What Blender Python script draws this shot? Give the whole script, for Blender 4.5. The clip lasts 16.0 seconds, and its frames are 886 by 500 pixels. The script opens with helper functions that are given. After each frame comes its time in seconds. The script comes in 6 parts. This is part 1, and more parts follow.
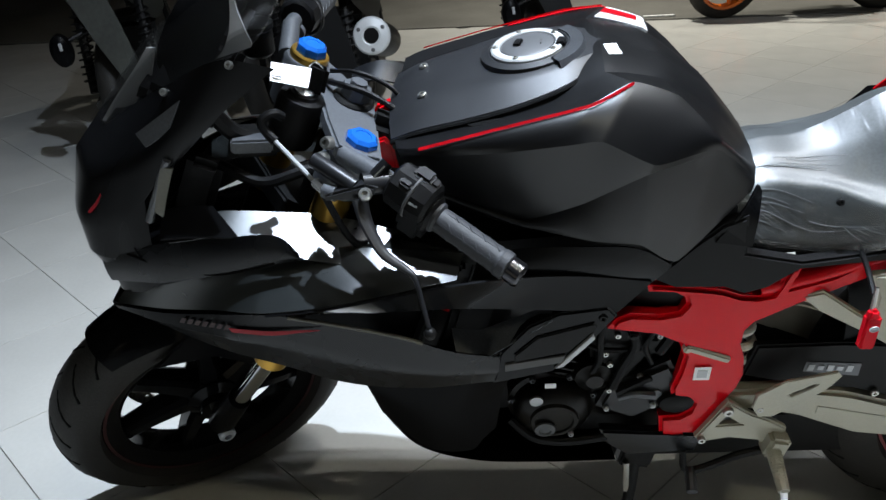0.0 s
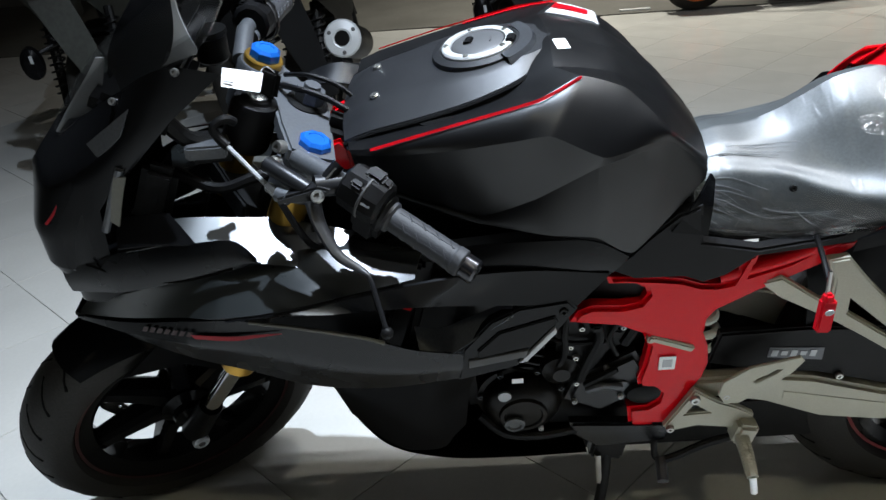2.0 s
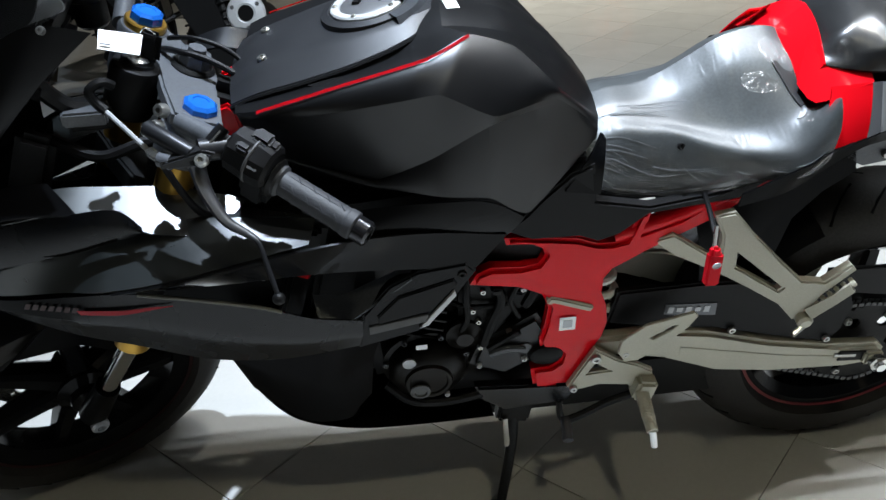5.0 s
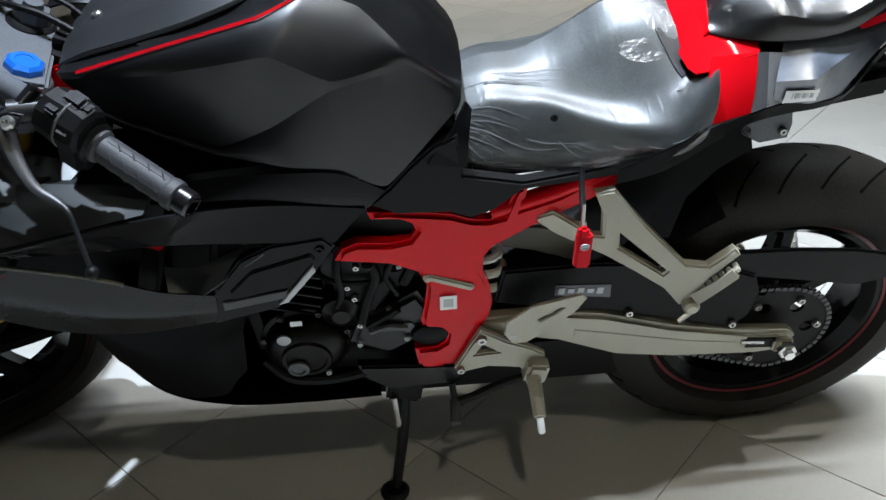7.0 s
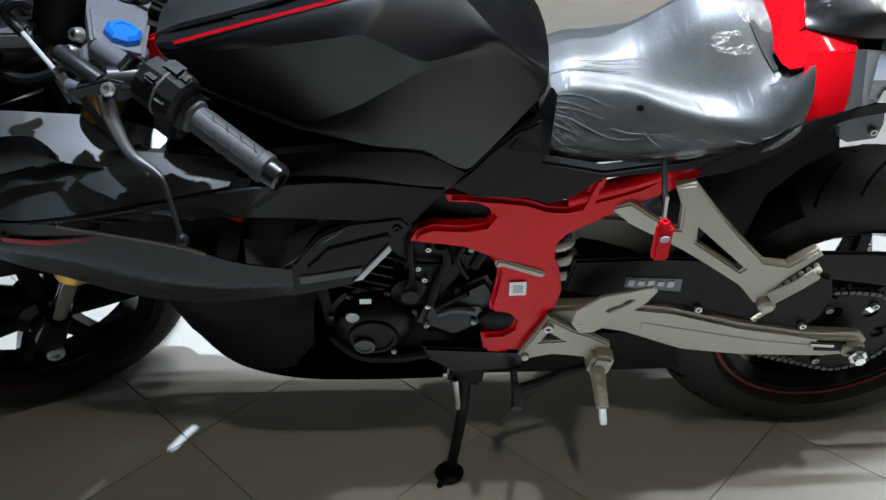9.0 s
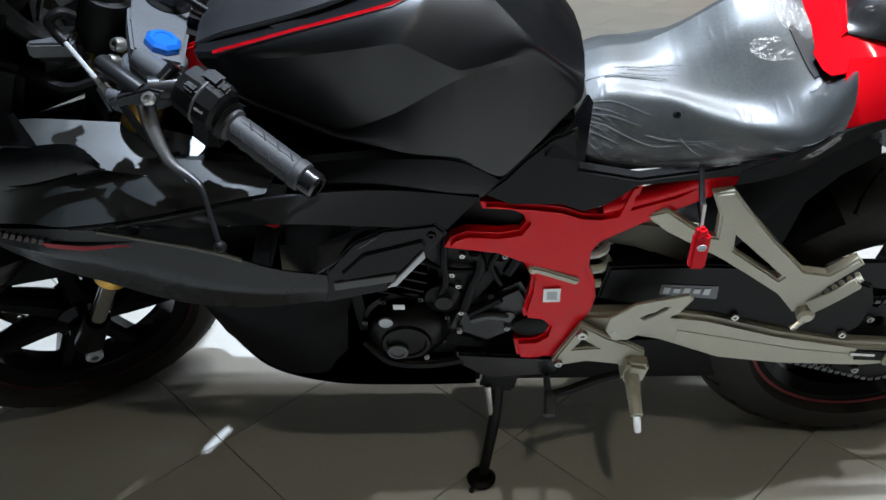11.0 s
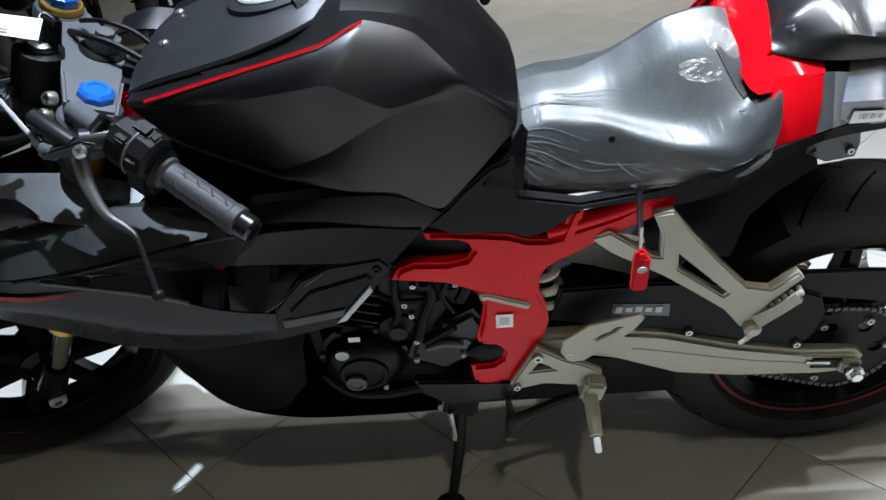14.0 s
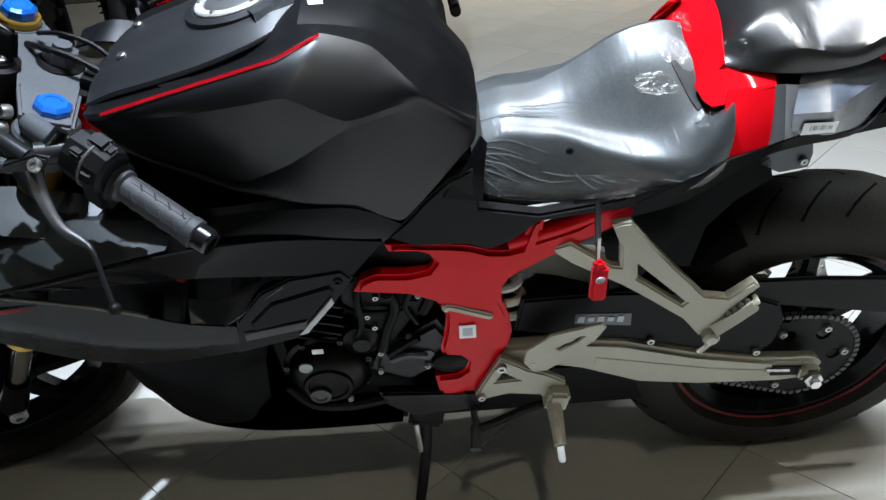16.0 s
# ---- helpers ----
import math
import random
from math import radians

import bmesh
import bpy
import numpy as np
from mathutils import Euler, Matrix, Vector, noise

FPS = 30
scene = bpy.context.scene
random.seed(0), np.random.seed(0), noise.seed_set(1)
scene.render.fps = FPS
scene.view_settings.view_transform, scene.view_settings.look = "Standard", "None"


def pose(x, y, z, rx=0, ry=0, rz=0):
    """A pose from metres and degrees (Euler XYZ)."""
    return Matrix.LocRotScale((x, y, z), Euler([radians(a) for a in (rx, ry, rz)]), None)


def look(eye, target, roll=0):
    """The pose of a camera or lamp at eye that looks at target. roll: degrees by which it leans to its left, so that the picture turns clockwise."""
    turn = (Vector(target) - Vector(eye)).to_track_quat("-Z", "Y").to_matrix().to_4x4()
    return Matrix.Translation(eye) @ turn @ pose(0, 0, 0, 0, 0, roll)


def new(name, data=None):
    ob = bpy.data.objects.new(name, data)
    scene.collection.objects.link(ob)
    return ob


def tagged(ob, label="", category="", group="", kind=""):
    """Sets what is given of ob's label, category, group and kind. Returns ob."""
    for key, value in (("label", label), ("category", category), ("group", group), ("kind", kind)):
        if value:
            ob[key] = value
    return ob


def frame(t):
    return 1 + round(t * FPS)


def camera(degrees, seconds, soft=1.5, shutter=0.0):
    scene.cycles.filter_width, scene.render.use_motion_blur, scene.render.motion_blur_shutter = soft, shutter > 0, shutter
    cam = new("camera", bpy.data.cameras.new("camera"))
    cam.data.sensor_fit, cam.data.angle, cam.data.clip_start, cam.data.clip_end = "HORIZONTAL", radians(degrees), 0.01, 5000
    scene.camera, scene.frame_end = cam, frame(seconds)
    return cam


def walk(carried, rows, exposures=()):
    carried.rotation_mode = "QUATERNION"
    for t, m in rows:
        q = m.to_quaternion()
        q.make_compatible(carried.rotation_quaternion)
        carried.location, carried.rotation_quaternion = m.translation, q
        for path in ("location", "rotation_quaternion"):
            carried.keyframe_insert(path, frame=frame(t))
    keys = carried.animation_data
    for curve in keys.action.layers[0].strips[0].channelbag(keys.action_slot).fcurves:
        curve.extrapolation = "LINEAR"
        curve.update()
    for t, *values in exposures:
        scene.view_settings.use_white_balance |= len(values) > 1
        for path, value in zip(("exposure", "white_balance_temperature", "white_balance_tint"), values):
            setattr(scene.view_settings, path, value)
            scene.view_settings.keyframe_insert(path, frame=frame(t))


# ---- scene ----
cam = camera(57.4, 16.0)
PATH = [
    (0, (0.033, 0.033, 1.198), (-0.022, 1.827, 0.316), -2.5),
    (0.5, (0.043, 0.031, 1.197), (-0.004, 1.825, 0.316), -2.4),
    (1, (0.061, 0.033, 1.196), (0.017, 1.828, 0.313), -3.1),
    (1.5, (0.072, 0.03, 1.195), (0.037, 1.825, 0.315), -4.0),
    (2, (0.077, 0.028, 1.196), (0.045, 1.822, 0.313), -4.2),
    (2.5, (0.079, 0.032, 1.193), (0.059, 1.827, 0.312), -4.1),
    (3, (0.079, 0.034, 1.188), (0.071, 1.822, 0.291), -4.0),
    (5.3, (0.132, 0.021, 1.156), (0.289, 1.784, 0.226), -3.2),
    (5.5, (0.162, 0.023, 1.151), (0.317, 1.785, 0.219), -3.3),
    (6, (0.238, 0.035, 1.151), (0.401, 1.786, 0.197), -3.1),
    (6.5, (0.29, 0.047, 1.14), (0.423, 1.785, 0.16), -3.0),
    (7, (0.328, 0.063, 1.136), (0.435, 1.792, 0.137), -2.5),
    (7.5, (0.325, 0.07, 1.135), (0.417, 1.794, 0.126), -2.2),
    (8, (0.298, 0.066, 1.138), (0.371, 1.791, 0.127), -1.7),
    (8.5, (0.279, 0.063, 1.138), (0.318, 1.787, 0.126), -1.4),
    (9, (0.277, 0.061, 1.135), (0.288, 1.779, 0.11), -1.2),
    (11.5, (0.265, 0.067, 1.151), (0.19, 1.785, 0.13), -2.5),
    (12, (0.26, 0.068, 1.164), (0.174, 1.79, 0.151), -2.7),
    (12.5, (0.271, 0.065, 1.166), (0.178, 1.792, 0.162), -3.0),
    (13, (0.303, 0.067, 1.171), (0.219, 1.799, 0.174), -3.9),
    (13.5, (0.325, 0.07, 1.167), (0.258, 1.803, 0.171), -4.4),
    (14, (0.336, 0.073, 1.166), (0.294, 1.807, 0.169), -4.7),
    (14.5, (0.341, 0.077, 1.166), (0.325, 1.811, 0.169), -4.5),
    (15, (0.35, 0.08, 1.163), (0.353, 1.816, 0.17), -4.4),
    (15.5, (0.351, 0.074, 1.167), (0.362, 1.811, 0.176), -4.2),
    (16, (0.358, 0.069, 1.168), (0.374, 1.813, 0.19), -4.1),
]
walk(cam, [(t, look(eye, target, roll)) for t, eye, target, roll in PATH])

# ---- world and light ----
world = bpy.data.worlds.new("world")
scene.world = world
world.use_nodes = True
world.node_tree.nodes["Background"].inputs[0].default_value = (0.9, 0.95, 1.0, 1)
world.node_tree.nodes["Background"].inputs[1].default_value = 0.01


def ceiling_lamp(x, y, watts, size=0.16, colour=(1, 1, 1)):
    """A round recessed downlight with the light that it gives."""
    data = bpy.data.lights.new("downlight", "AREA")
    data.shape, data.size, data.energy, data.color = "DISK", size, watts, colour
    data.spread = radians(132 if y < 3 else 118)
    lamp = new("downlight_light", data)
    lamp.matrix_world = pose(x, y, 3.06)
    return lamp


COOL, WARM = (0.82, 0.965, 1.17), (1.0, 0.97, 0.88)
# the warm lamp at y -0.55 is an unseen fill that lifts the shadows
LAMPS = [(0.2, 1.1, 62, 0.045, COOL), (0.65, 1.5, 6, 0.04, (1.0, 0.98, 0.9)), (1.2, 0.72, 8, 0.04, (1.0, 0.98, 0.92)), (0.6, -0.55, 6.3, 0.16, (1.0, 0.94, 0.7)),
         (1.1, 6.6, 52, 0.16, WARM), (4.2, 6.4, 50, 0.16, WARM)]
for lx, ly, lw, wide, tone in LAMPS:
    ceiling_lamp(lx, ly, lw, wide, tone)
# one fluorescent batten over the tail
TUBE = (1.4, 1.2, 3.02)
tube_data = bpy.data.lights.new("batten", "AREA")
tube_data.shape, tube_data.size, tube_data.size_y = "RECTANGLE", 1.8, 0.05
tube_data.energy, tube_data.color, tube_data.spread = 42, (0.92, 0.98, 1.06), radians(132)
batten_light = new("batten_light", tube_data)
batten_light.matrix_world = pose(*TUBE)


# pale fill strips behind the camera, unseen, added to light the near side
SLITS = [(-2.6, 0.5), (0.9, 0.35), (3.6, 0.5)]
for sx, sw in SLITS:
    front_data = bpy.data.lights.new("fill_strip", "AREA")
    front_data.shape, front_data.size, front_data.size_y = "RECTANGLE", sw, 1.8
    front_data.energy, front_data.color = 1.6, (1.0, 0.88, 0.66)
    fill_light = new("fill_strip_light", front_data)
    fill_light.matrix_world = pose(sx, -4.0, 1.02, 90, 0, 0)


# ---- materials ----
def material(name, colour, rough=0.5, metal=0.0, grain=0.0, scale=200.0, bump=0.0, bump_scale=400.0, coat=0.0, coat_rough=0.1,
             spread=0.0, spread_scale=6.0, rough_spread=0.0, piece=0.0, bump_stretch=None, shine=0.5):
    """A Principled surface with colour variation at two scales, uneven gloss and fine relief."""
    m = bpy.data.materials.new(name)
    m.use_nodes = True
    nt = m.node_tree
    b = nt.nodes["Principled BSDF"]
    b.inputs["Metallic"].default_value = metal
    b.inputs["Roughness"].default_value = rough
    b.inputs["Specular IOR Level"].default_value = shine
    b.inputs["Coat Weight"].default_value = coat
    b.inputs["Coat Roughness"].default_value = coat_rough
    co = nt.nodes.new("ShaderNodeTexCoord")

    def tex(s, detail=4.0):
        n = nt.nodes.new("ShaderNodeTexNoise")
        n.inputs["Scale"].default_value = s
        n.inputs["Detail"].default_value = detail
        nt.links.new(co.outputs["Object"], n.inputs["Vector"])
        return n.outputs["Fac"]

    def ramp(fac, lo, hi):
        n = nt.nodes.new("ShaderNodeMapRange")
        n.inputs["From Min"].default_value, n.inputs["From Max"].default_value = 0.3, 0.7
        n.inputs["To Min"].default_value, n.inputs["To Max"].default_value = lo, hi
        nt.links.new(fac, n.inputs["Value"])
        return n.outputs["Result"]

    def times(a, c):
        n = nt.nodes.new("ShaderNodeMath")
        n.operation = "MULTIPLY"
        nt.links.new(a, n.inputs[0])
        nt.links.new(c, n.inputs[1])
        return n.outputs[0]

    if grain or spread or piece:
        value = ramp(tex(scale), 1 - grain, 1 + grain)
        value = times(value, ramp(tex(spread_scale), 1 - spread, 1 + spread))
        if piece:
            info = nt.nodes.new("ShaderNodeObjectInfo")
            n = nt.nodes.new("ShaderNodeMapRange")
            n.inputs["To Min"].default_value, n.inputs["To Max"].default_value = 1 - piece, 1 + piece
            nt.links.new(info.outputs["Random"], n.inputs["Value"])
            value = times(value, n.outputs["Result"])
        mix = nt.nodes.new("ShaderNodeVectorMath")
        mix.operation = "SCALE"
        mix.inputs[0].default_value = colour
        nt.links.new(value, mix.inputs["Scale"])
        nt.links.new(mix.outputs[0], b.inputs["Base Color"])
    else:
        b.inputs["Base Color"].default_value = (*colour, 1)
    if rough_spread:
        nt.links.new(ramp(tex(spread_scale * 3), rough - rough_spread, rough + rough_spread), b.inputs["Roughness"])
    if bump:
        n = nt.nodes.new("ShaderNodeBump")
        n.inputs["Strength"].default_value = bump
        n.inputs["Distance"].default_value = 0.002
        relief = tex(bump_scale)
        if bump_stretch:
            warp = nt.nodes.new("ShaderNodeMapping")
            warp.inputs["Scale"].default_value = bump_stretch
            nt.links.new(co.outputs["Object"], warp.inputs["Vector"])
            nt.links.new(warp.outputs["Vector"], relief.node.inputs["Vector"])
        nt.links.new(relief, n.inputs["Height"])
        nt.links.new(n.outputs["Normal"], b.inputs["Normal"])
    return m


SATIN = material("satin_black_paint", (0.004, 0.0043, 0.005), 0.2, grain=0.12, scale=900, spread=0.06, rough_spread=0.03, shine=0.12)
MATTE = material("matte_black_paint", (0.003, 0.0032, 0.0037), 0.36, grain=0.15, scale=1200, spread=0.06, rough_spread=0.03, shine=0.37)
COVERGREY = material("dark_grey_cover_plastic", (0.014, 0.0148, 0.0165), 0.42, grain=0.12, scale=900, bump=0.1, bump_scale=1400, spread=0.06, rough_spread=0.03, shine=0.36)
GLOSS = material("gloss_black_paint", (0.007, 0.0072, 0.0078), 0.1, spread=0.1, rough_spread=0.03, shine=0.09)
PLASTIC = material("grained_black_plastic", (0.005, 0.005, 0.0053), 0.42, grain=0.15, scale=500, bump=0.25, bump_scale=900, spread=0.08, shine=0.12)
DARK = material("dark_casting", (0.006, 0.006, 0.006), 0.45, metal=0.1, grain=0.25, scale=300, bump=0.3, bump_scale=500, spread=0.2, shine=0.15)
GREYCAST = material("grey_casting", (0.075, 0.08, 0.088), 0.42, metal=0.2, grain=0.15, scale=300, bump=0.15, bump_scale=500, spread=0.15)
RED = material("red_frame_paint", (0.64, 0.004, 0.010), 0.14, shine=0.08, coat=0.16, coat_rough=0.05, spread=0.05, rough_spread=0.04)
REDTRIM = material("red_trim", (0.6, 0.006, 0.016), 0.35, spread=0.04, shine=0.15)
RUBBER = material("tyre_rubber", (0.021, 0.0195, 0.0172), 0.62, shine=0.22, grain=0.2, scale=250, bump=0.35, bump_scale=300, spread=0.15)
GRIP = material("grip_rubber", (0.022, 0.023, 0.026), 0.6, grain=0.15, scale=400, bump=0.3, bump_scale=700)
ALU = material("grey_painted_alloy", (0.39, 0.375, 0.295), 0.45, metal=0.1, grain=0.05, scale=400, bump=0.1, bump_scale=600, spread=0.1, rough_spread=0.05)
STEEL = material("bright_steel", (0.62, 0.62, 0.6), 0.25, metal=1.0, spread=0.12, spread_scale=40)
BOLT = material("zinc_bolt", (0.42, 0.42, 0.4), 0.32, metal=0.9, spread=0.2, spread_scale=60)
CHROME = material("polished_tube", (0.7, 0.7, 0.7), 0.12, metal=1.0, spread=0.05)
BLUE = material("blue_anodised", (0.015, 0.17, 0.72), 0.2, metal=0.45, coat=0.6, coat_rough=0.12, spread=0.15, spread_scale=30)
GOLD = material("gold_anodised", (0.46, 0.27, 0.05), 0.32, metal=0.85, spread=0.1, spread_scale=30)
CLEAR_GREY = material("ring_alloy", (0.42, 0.43, 0.43), 0.4, metal=0.2, grain=0.08, scale=500)
WHITE = material("white_label", (0.86, 0.87, 0.86), 0.5, spread=0.03)
# darker copy of the black plastic, with shade put into its colour
BELLY = material("shade_black_plastic", (0.0025, 0.0025, 0.0027), 0.3, grain=0.2, scale=300, spread=0.1, shine=0.04)
FAIRING = material("satin_fairing_paint", (0.0045, 0.005, 0.006), 0.26, grain=0.12, scale=900, spread=0.08, rough_spread=0.04, shine=0.26)
UPPER = material("semi_matte_black_paint", (0.021, 0.0235, 0.0235), 0.3, grain=0.12, scale=900, spread=0.06, rough_spread=0.03, shine=0.75)
LEVER = material("dark_grey_lever", (0.012, 0.0125, 0.014), 0.36, metal=0.1, shine=0.3, grain=0.1, scale=400, spread=0.1)
DARKCHROME = material("dark_polished_steel", (0.06, 0.06, 0.065), 0.18, metal=0.9)
# pale opaque colour stands for glints along the clear film's folds
FOLD_GLINT = material("film_fold", (0.26, 0.275, 0.28), 0.22, coat=0.5, coat_rough=0.1)
SEAM = material("dark_seam", (0.003, 0.003, 0.003), 0.9, shine=0.1)
CAPGREY = material("cap_grey_alloy", (0.06, 0.062, 0.065), 0.5, grain=0.06, scale=500)
INK = material("dark_print", (0.05, 0.05, 0.05), 0.6)
GREY_STRIPE = material("grey_decal", (0.09, 0.095, 0.105), 0.4, spread=0.05)
SILVER = material("silver_decal", (0.36, 0.37, 0.38), 0.38, metal=0.3, spread=0.05)
# strong tone patches stand for bright and dark reflections in the film
WRAPPED = material("wrapped_panel", (0.09, 0.105, 0.13), 0.26, coat=0.7, coat_rough=0.14, spread=0.75, spread_scale=13, bump=0.3, bump_scale=24, shine=0.6)
ORANGE = material("orange_rim", (0.75, 0.16, 0.01), 0.35, spread=0.05)
SPRING = material("spring_paint", (0.6, 0.66, 0.58), 0.4, spread=0.06)
CARD = material("cardboard", (0.42, 0.36, 0.25), 0.85, grain=0.08, scale=60, spread=0.08)
WALLPAINT = material("wall_paint", (0.16, 0.155, 0.15), 0.8, spread=0.04, spread_scale=2)
CEILPAINT = material("ceiling_paint", (0.22, 0.22, 0.22), 0.9, spread=0.03, spread_scale=2)
TILE = material("glazed_floor_tile", (0.61, 0.60, 0.558), 0.16, grain=0.02, scale=90, spread=0.05, spread_scale=3, rough_spread=0.05, piece=0.025)
GROUT = material("grey_grout", (0.42, 0.41, 0.37), 0.85, grain=0.15, scale=120, spread=0.15)
DARKFLOOR = material("dark_floor", (0.15, 0.145, 0.128), 0.5, grain=0.1, scale=60, spread=0.15, spread_scale=3)


def film_wrapped(name, colour, rough, film_rough, depth, film, shine):
    """Grained vinyl under a crumpled clear film: the coat carries creases at two scales."""
    m = material(name, colour, rough, coat=film, coat_rough=film_rough, grain=0.15, scale=260, spread=0.35, spread_scale=9, bump=0.03, bump_scale=700, shine=shine)
    nt = m.node_tree
    b = nt.nodes["Principled BSDF"]
    co = nt.nodes.new("ShaderNodeTexCoord")
    height = None
    for stretch, weight in (((34, 8, 12), 1.0), ((90, 30, 22), 0.45)):
        warp = nt.nodes.new("ShaderNodeMapping")
        warp.inputs["Rotation"].default_value = (0.3, 0.5, 0.4)
        warp.inputs["Scale"].default_value = stretch
        nt.links.new(co.outputs["Object"], warp.inputs["Vector"])
        n = nt.nodes.new("ShaderNodeTexNoise")
        n.noise_type = "RIDGED_MULTIFRACTAL"
        n.normalize = False
        n.inputs["Scale"].default_value = 1.0
        n.inputs["Detail"].default_value = 2.0
        n.inputs["Distortion"].default_value = 0.6
        nt.links.new(warp.outputs["Vector"], n.inputs["Vector"])
        mul = nt.nodes.new("ShaderNodeMath")
        mul.operation = "MULTIPLY_ADD"
        mul.inputs[1].default_value = weight
        nt.links.new(n.outputs["Fac"], mul.inputs[0])
        if height is None:
            mul.inputs[2].default_value = 0.0
        else:
            nt.links.new(height, mul.inputs[2])
        height = mul.outputs[0]
    # the film lies slack in patches only
    patch = nt.nodes.new("ShaderNodeTexNoise")
    patch.inputs["Scale"].default_value = 7.0
    nt.links.new(co.outputs["Object"], patch.inputs["Vector"])
    rng = nt.nodes.new("ShaderNodeMapRange")
    rng.inputs["From Min"].default_value, rng.inputs["From Max"].default_value = 0.42, 0.62
    rng.inputs["To Min"].default_value, rng.inputs["To Max"].default_value = 0.06, 0.6
    nt.links.new(patch.outputs["Fac"], rng.inputs["Value"])
    bump = nt.nodes.new("ShaderNodeBump")
    bump.inputs["Distance"].default_value = depth
    nt.links.new(rng.outputs["Result"], bump.inputs["Strength"])
    nt.links.new(height, bump.inputs["Height"])
    nt.links.new(bump.outputs["Normal"], b.inputs["Coat Normal"])
    return m


PILLION = film_wrapped("passenger_vinyl_in_film", (0.008, 0.0085, 0.009), 0.36, 0.22, 0.007, 0.7, 0.4)
SEAT = film_wrapped("seat_vinyl_in_film", (0.055, 0.061, 0.063), 0.5, 0.33, 0.004, 0.5, 0.35)


def glass_material(name, tint, rough, clear, share):
    """Thin clear sheet: lets light through, with a share of mirror gloss."""
    m = bpy.data.materials.new(name)
    m.use_nodes = True
    nt = m.node_tree
    nt.nodes.remove(nt.nodes["Principled BSDF"])
    gloss = nt.nodes.new("ShaderNodeBsdfGlossy")
    gloss.inputs["Color"].default_value = (*tint, 1)
    gloss.inputs["Roughness"].default_value = rough
    see = nt.nodes.new("ShaderNodeBsdfTransparent")
    see.inputs[0].default_value = (*clear, 1)
    mix = nt.nodes.new("ShaderNodeMixShader")
    mix.inputs[0].default_value = share
    out = nt.nodes["Material Output"]
    nt.links.new(see.outputs[0], mix.inputs[1])
    nt.links.new(gloss.outputs[0], mix.inputs[2])
    nt.links.new(mix.outputs[0], out.inputs[0])
    return m


SCREEN = glass_material("clear_screen", (0.9, 0.9, 0.9), 0.2, (0.86, 0.87, 0.87), 0.12)
FILM = glass_material("clear_film", (0.95, 0.95, 0.95), 0.14, (0.95, 0.95, 0.95), 0.04)
CRINKLE = glass_material("crumpled_film", (0.95, 0.96, 0.97), 0.26, (0.99, 0.99, 0.99), 0.055)


def hazy(name, rough, share, amount, colour):
    """A clear sheet clouded by scuffs: part of its light scatters."""
    m = glass_material(name, (0.9, 0.9, 0.9), rough, (0.8, 0.8, 0.8), share)
    nt = m.node_tree
    cloud = nt.nodes.new("ShaderNodeBsdfDiffuse")
    cloud.inputs["Color"].default_value = (*colour, 1)
    mix = nt.nodes.new("ShaderNodeMixShader")
    mix.inputs[0].default_value = amount
    nt.links.new(nt.nodes["Mix Shader"].outputs[0], mix.inputs[1])
    nt.links.new(cloud.outputs[0], mix.inputs[2])
    nt.links.new(mix.outputs[0], nt.nodes["Material Output"].inputs[0])
    return m


FROST = hazy("frosted_screen_edge", 0.5, 0.1, 0.3, (0.62, 0.63, 0.65))
HAZE = hazy("gathered_film", 0.25, 0.08, 0.06, (0.5, 0.52, 0.52))


# ---- shape helpers ----
def part(name, bm, mat, parent=None, label="", sharp=32, smooth=True):
    """Links a bmesh as one mesh object under a thing or a part."""
    me = bpy.data.meshes.new(name)
    bmesh.ops.recalc_face_normals(bm, faces=bm.faces[:])
    bm.to_mesh(me)
    bm.free()
    me.materials.append(mat)
    if smooth:
        me.polygons.foreach_set("use_smooth", [True] * len(me.polygons))
        me.set_sharp_from_angle(angle=radians(sharp))
    ob = new(name, me)
    if parent:
        ob.parent = parent
    if label:
        tagged(ob, label)
    return ob


def thing(name, label, category, m=None, group=""):
    ob = new(name)
    ob.empty_display_size = 0.1
    if m is not None:
        ob.matrix_world = m
    return tagged(ob, label, category, group)


def V(*p):
    return Vector(p)


def spline(pts, n, kink=0.0):
    """n points on a curve through pts, evenly by index; kink 0 is smooth, 1 straight from point to point."""
    p = [Vector(q) for q in pts]
    if len(p) == 2:
        return [p[0].lerp(p[1], i / (n - 1)) for i in range(n)]
    out = []
    for i in range(n):
        u = i / (n - 1) * (len(p) - 1)
        k = min(int(u), len(p) - 2)
        f = u - k
        a, b, c, d = p[max(k - 1, 0)], p[k], p[k + 1], p[min(k + 2, len(p) - 1)]
        q = 0.5 * (2 * b + (c - a) * f + (2 * a - 5 * b + 4 * c - d) * f * f + (3 * b - a - 3 * c + d) * f * f * f)
        out.append(q.lerp(b.lerp(c, f), kink))
    return out


def grid_faces(bm, rows, wrap=False):
    vs = [[bm.verts.new(p) for p in row] for row in rows]
    m = len(vs[0])
    for a, b in zip(vs, vs[1:]):
        for j in range(m if wrap else m - 1):
            k = (j + 1) % m
            bm.faces.new((a[j], a[k], b[k], b[j]))
    return vs


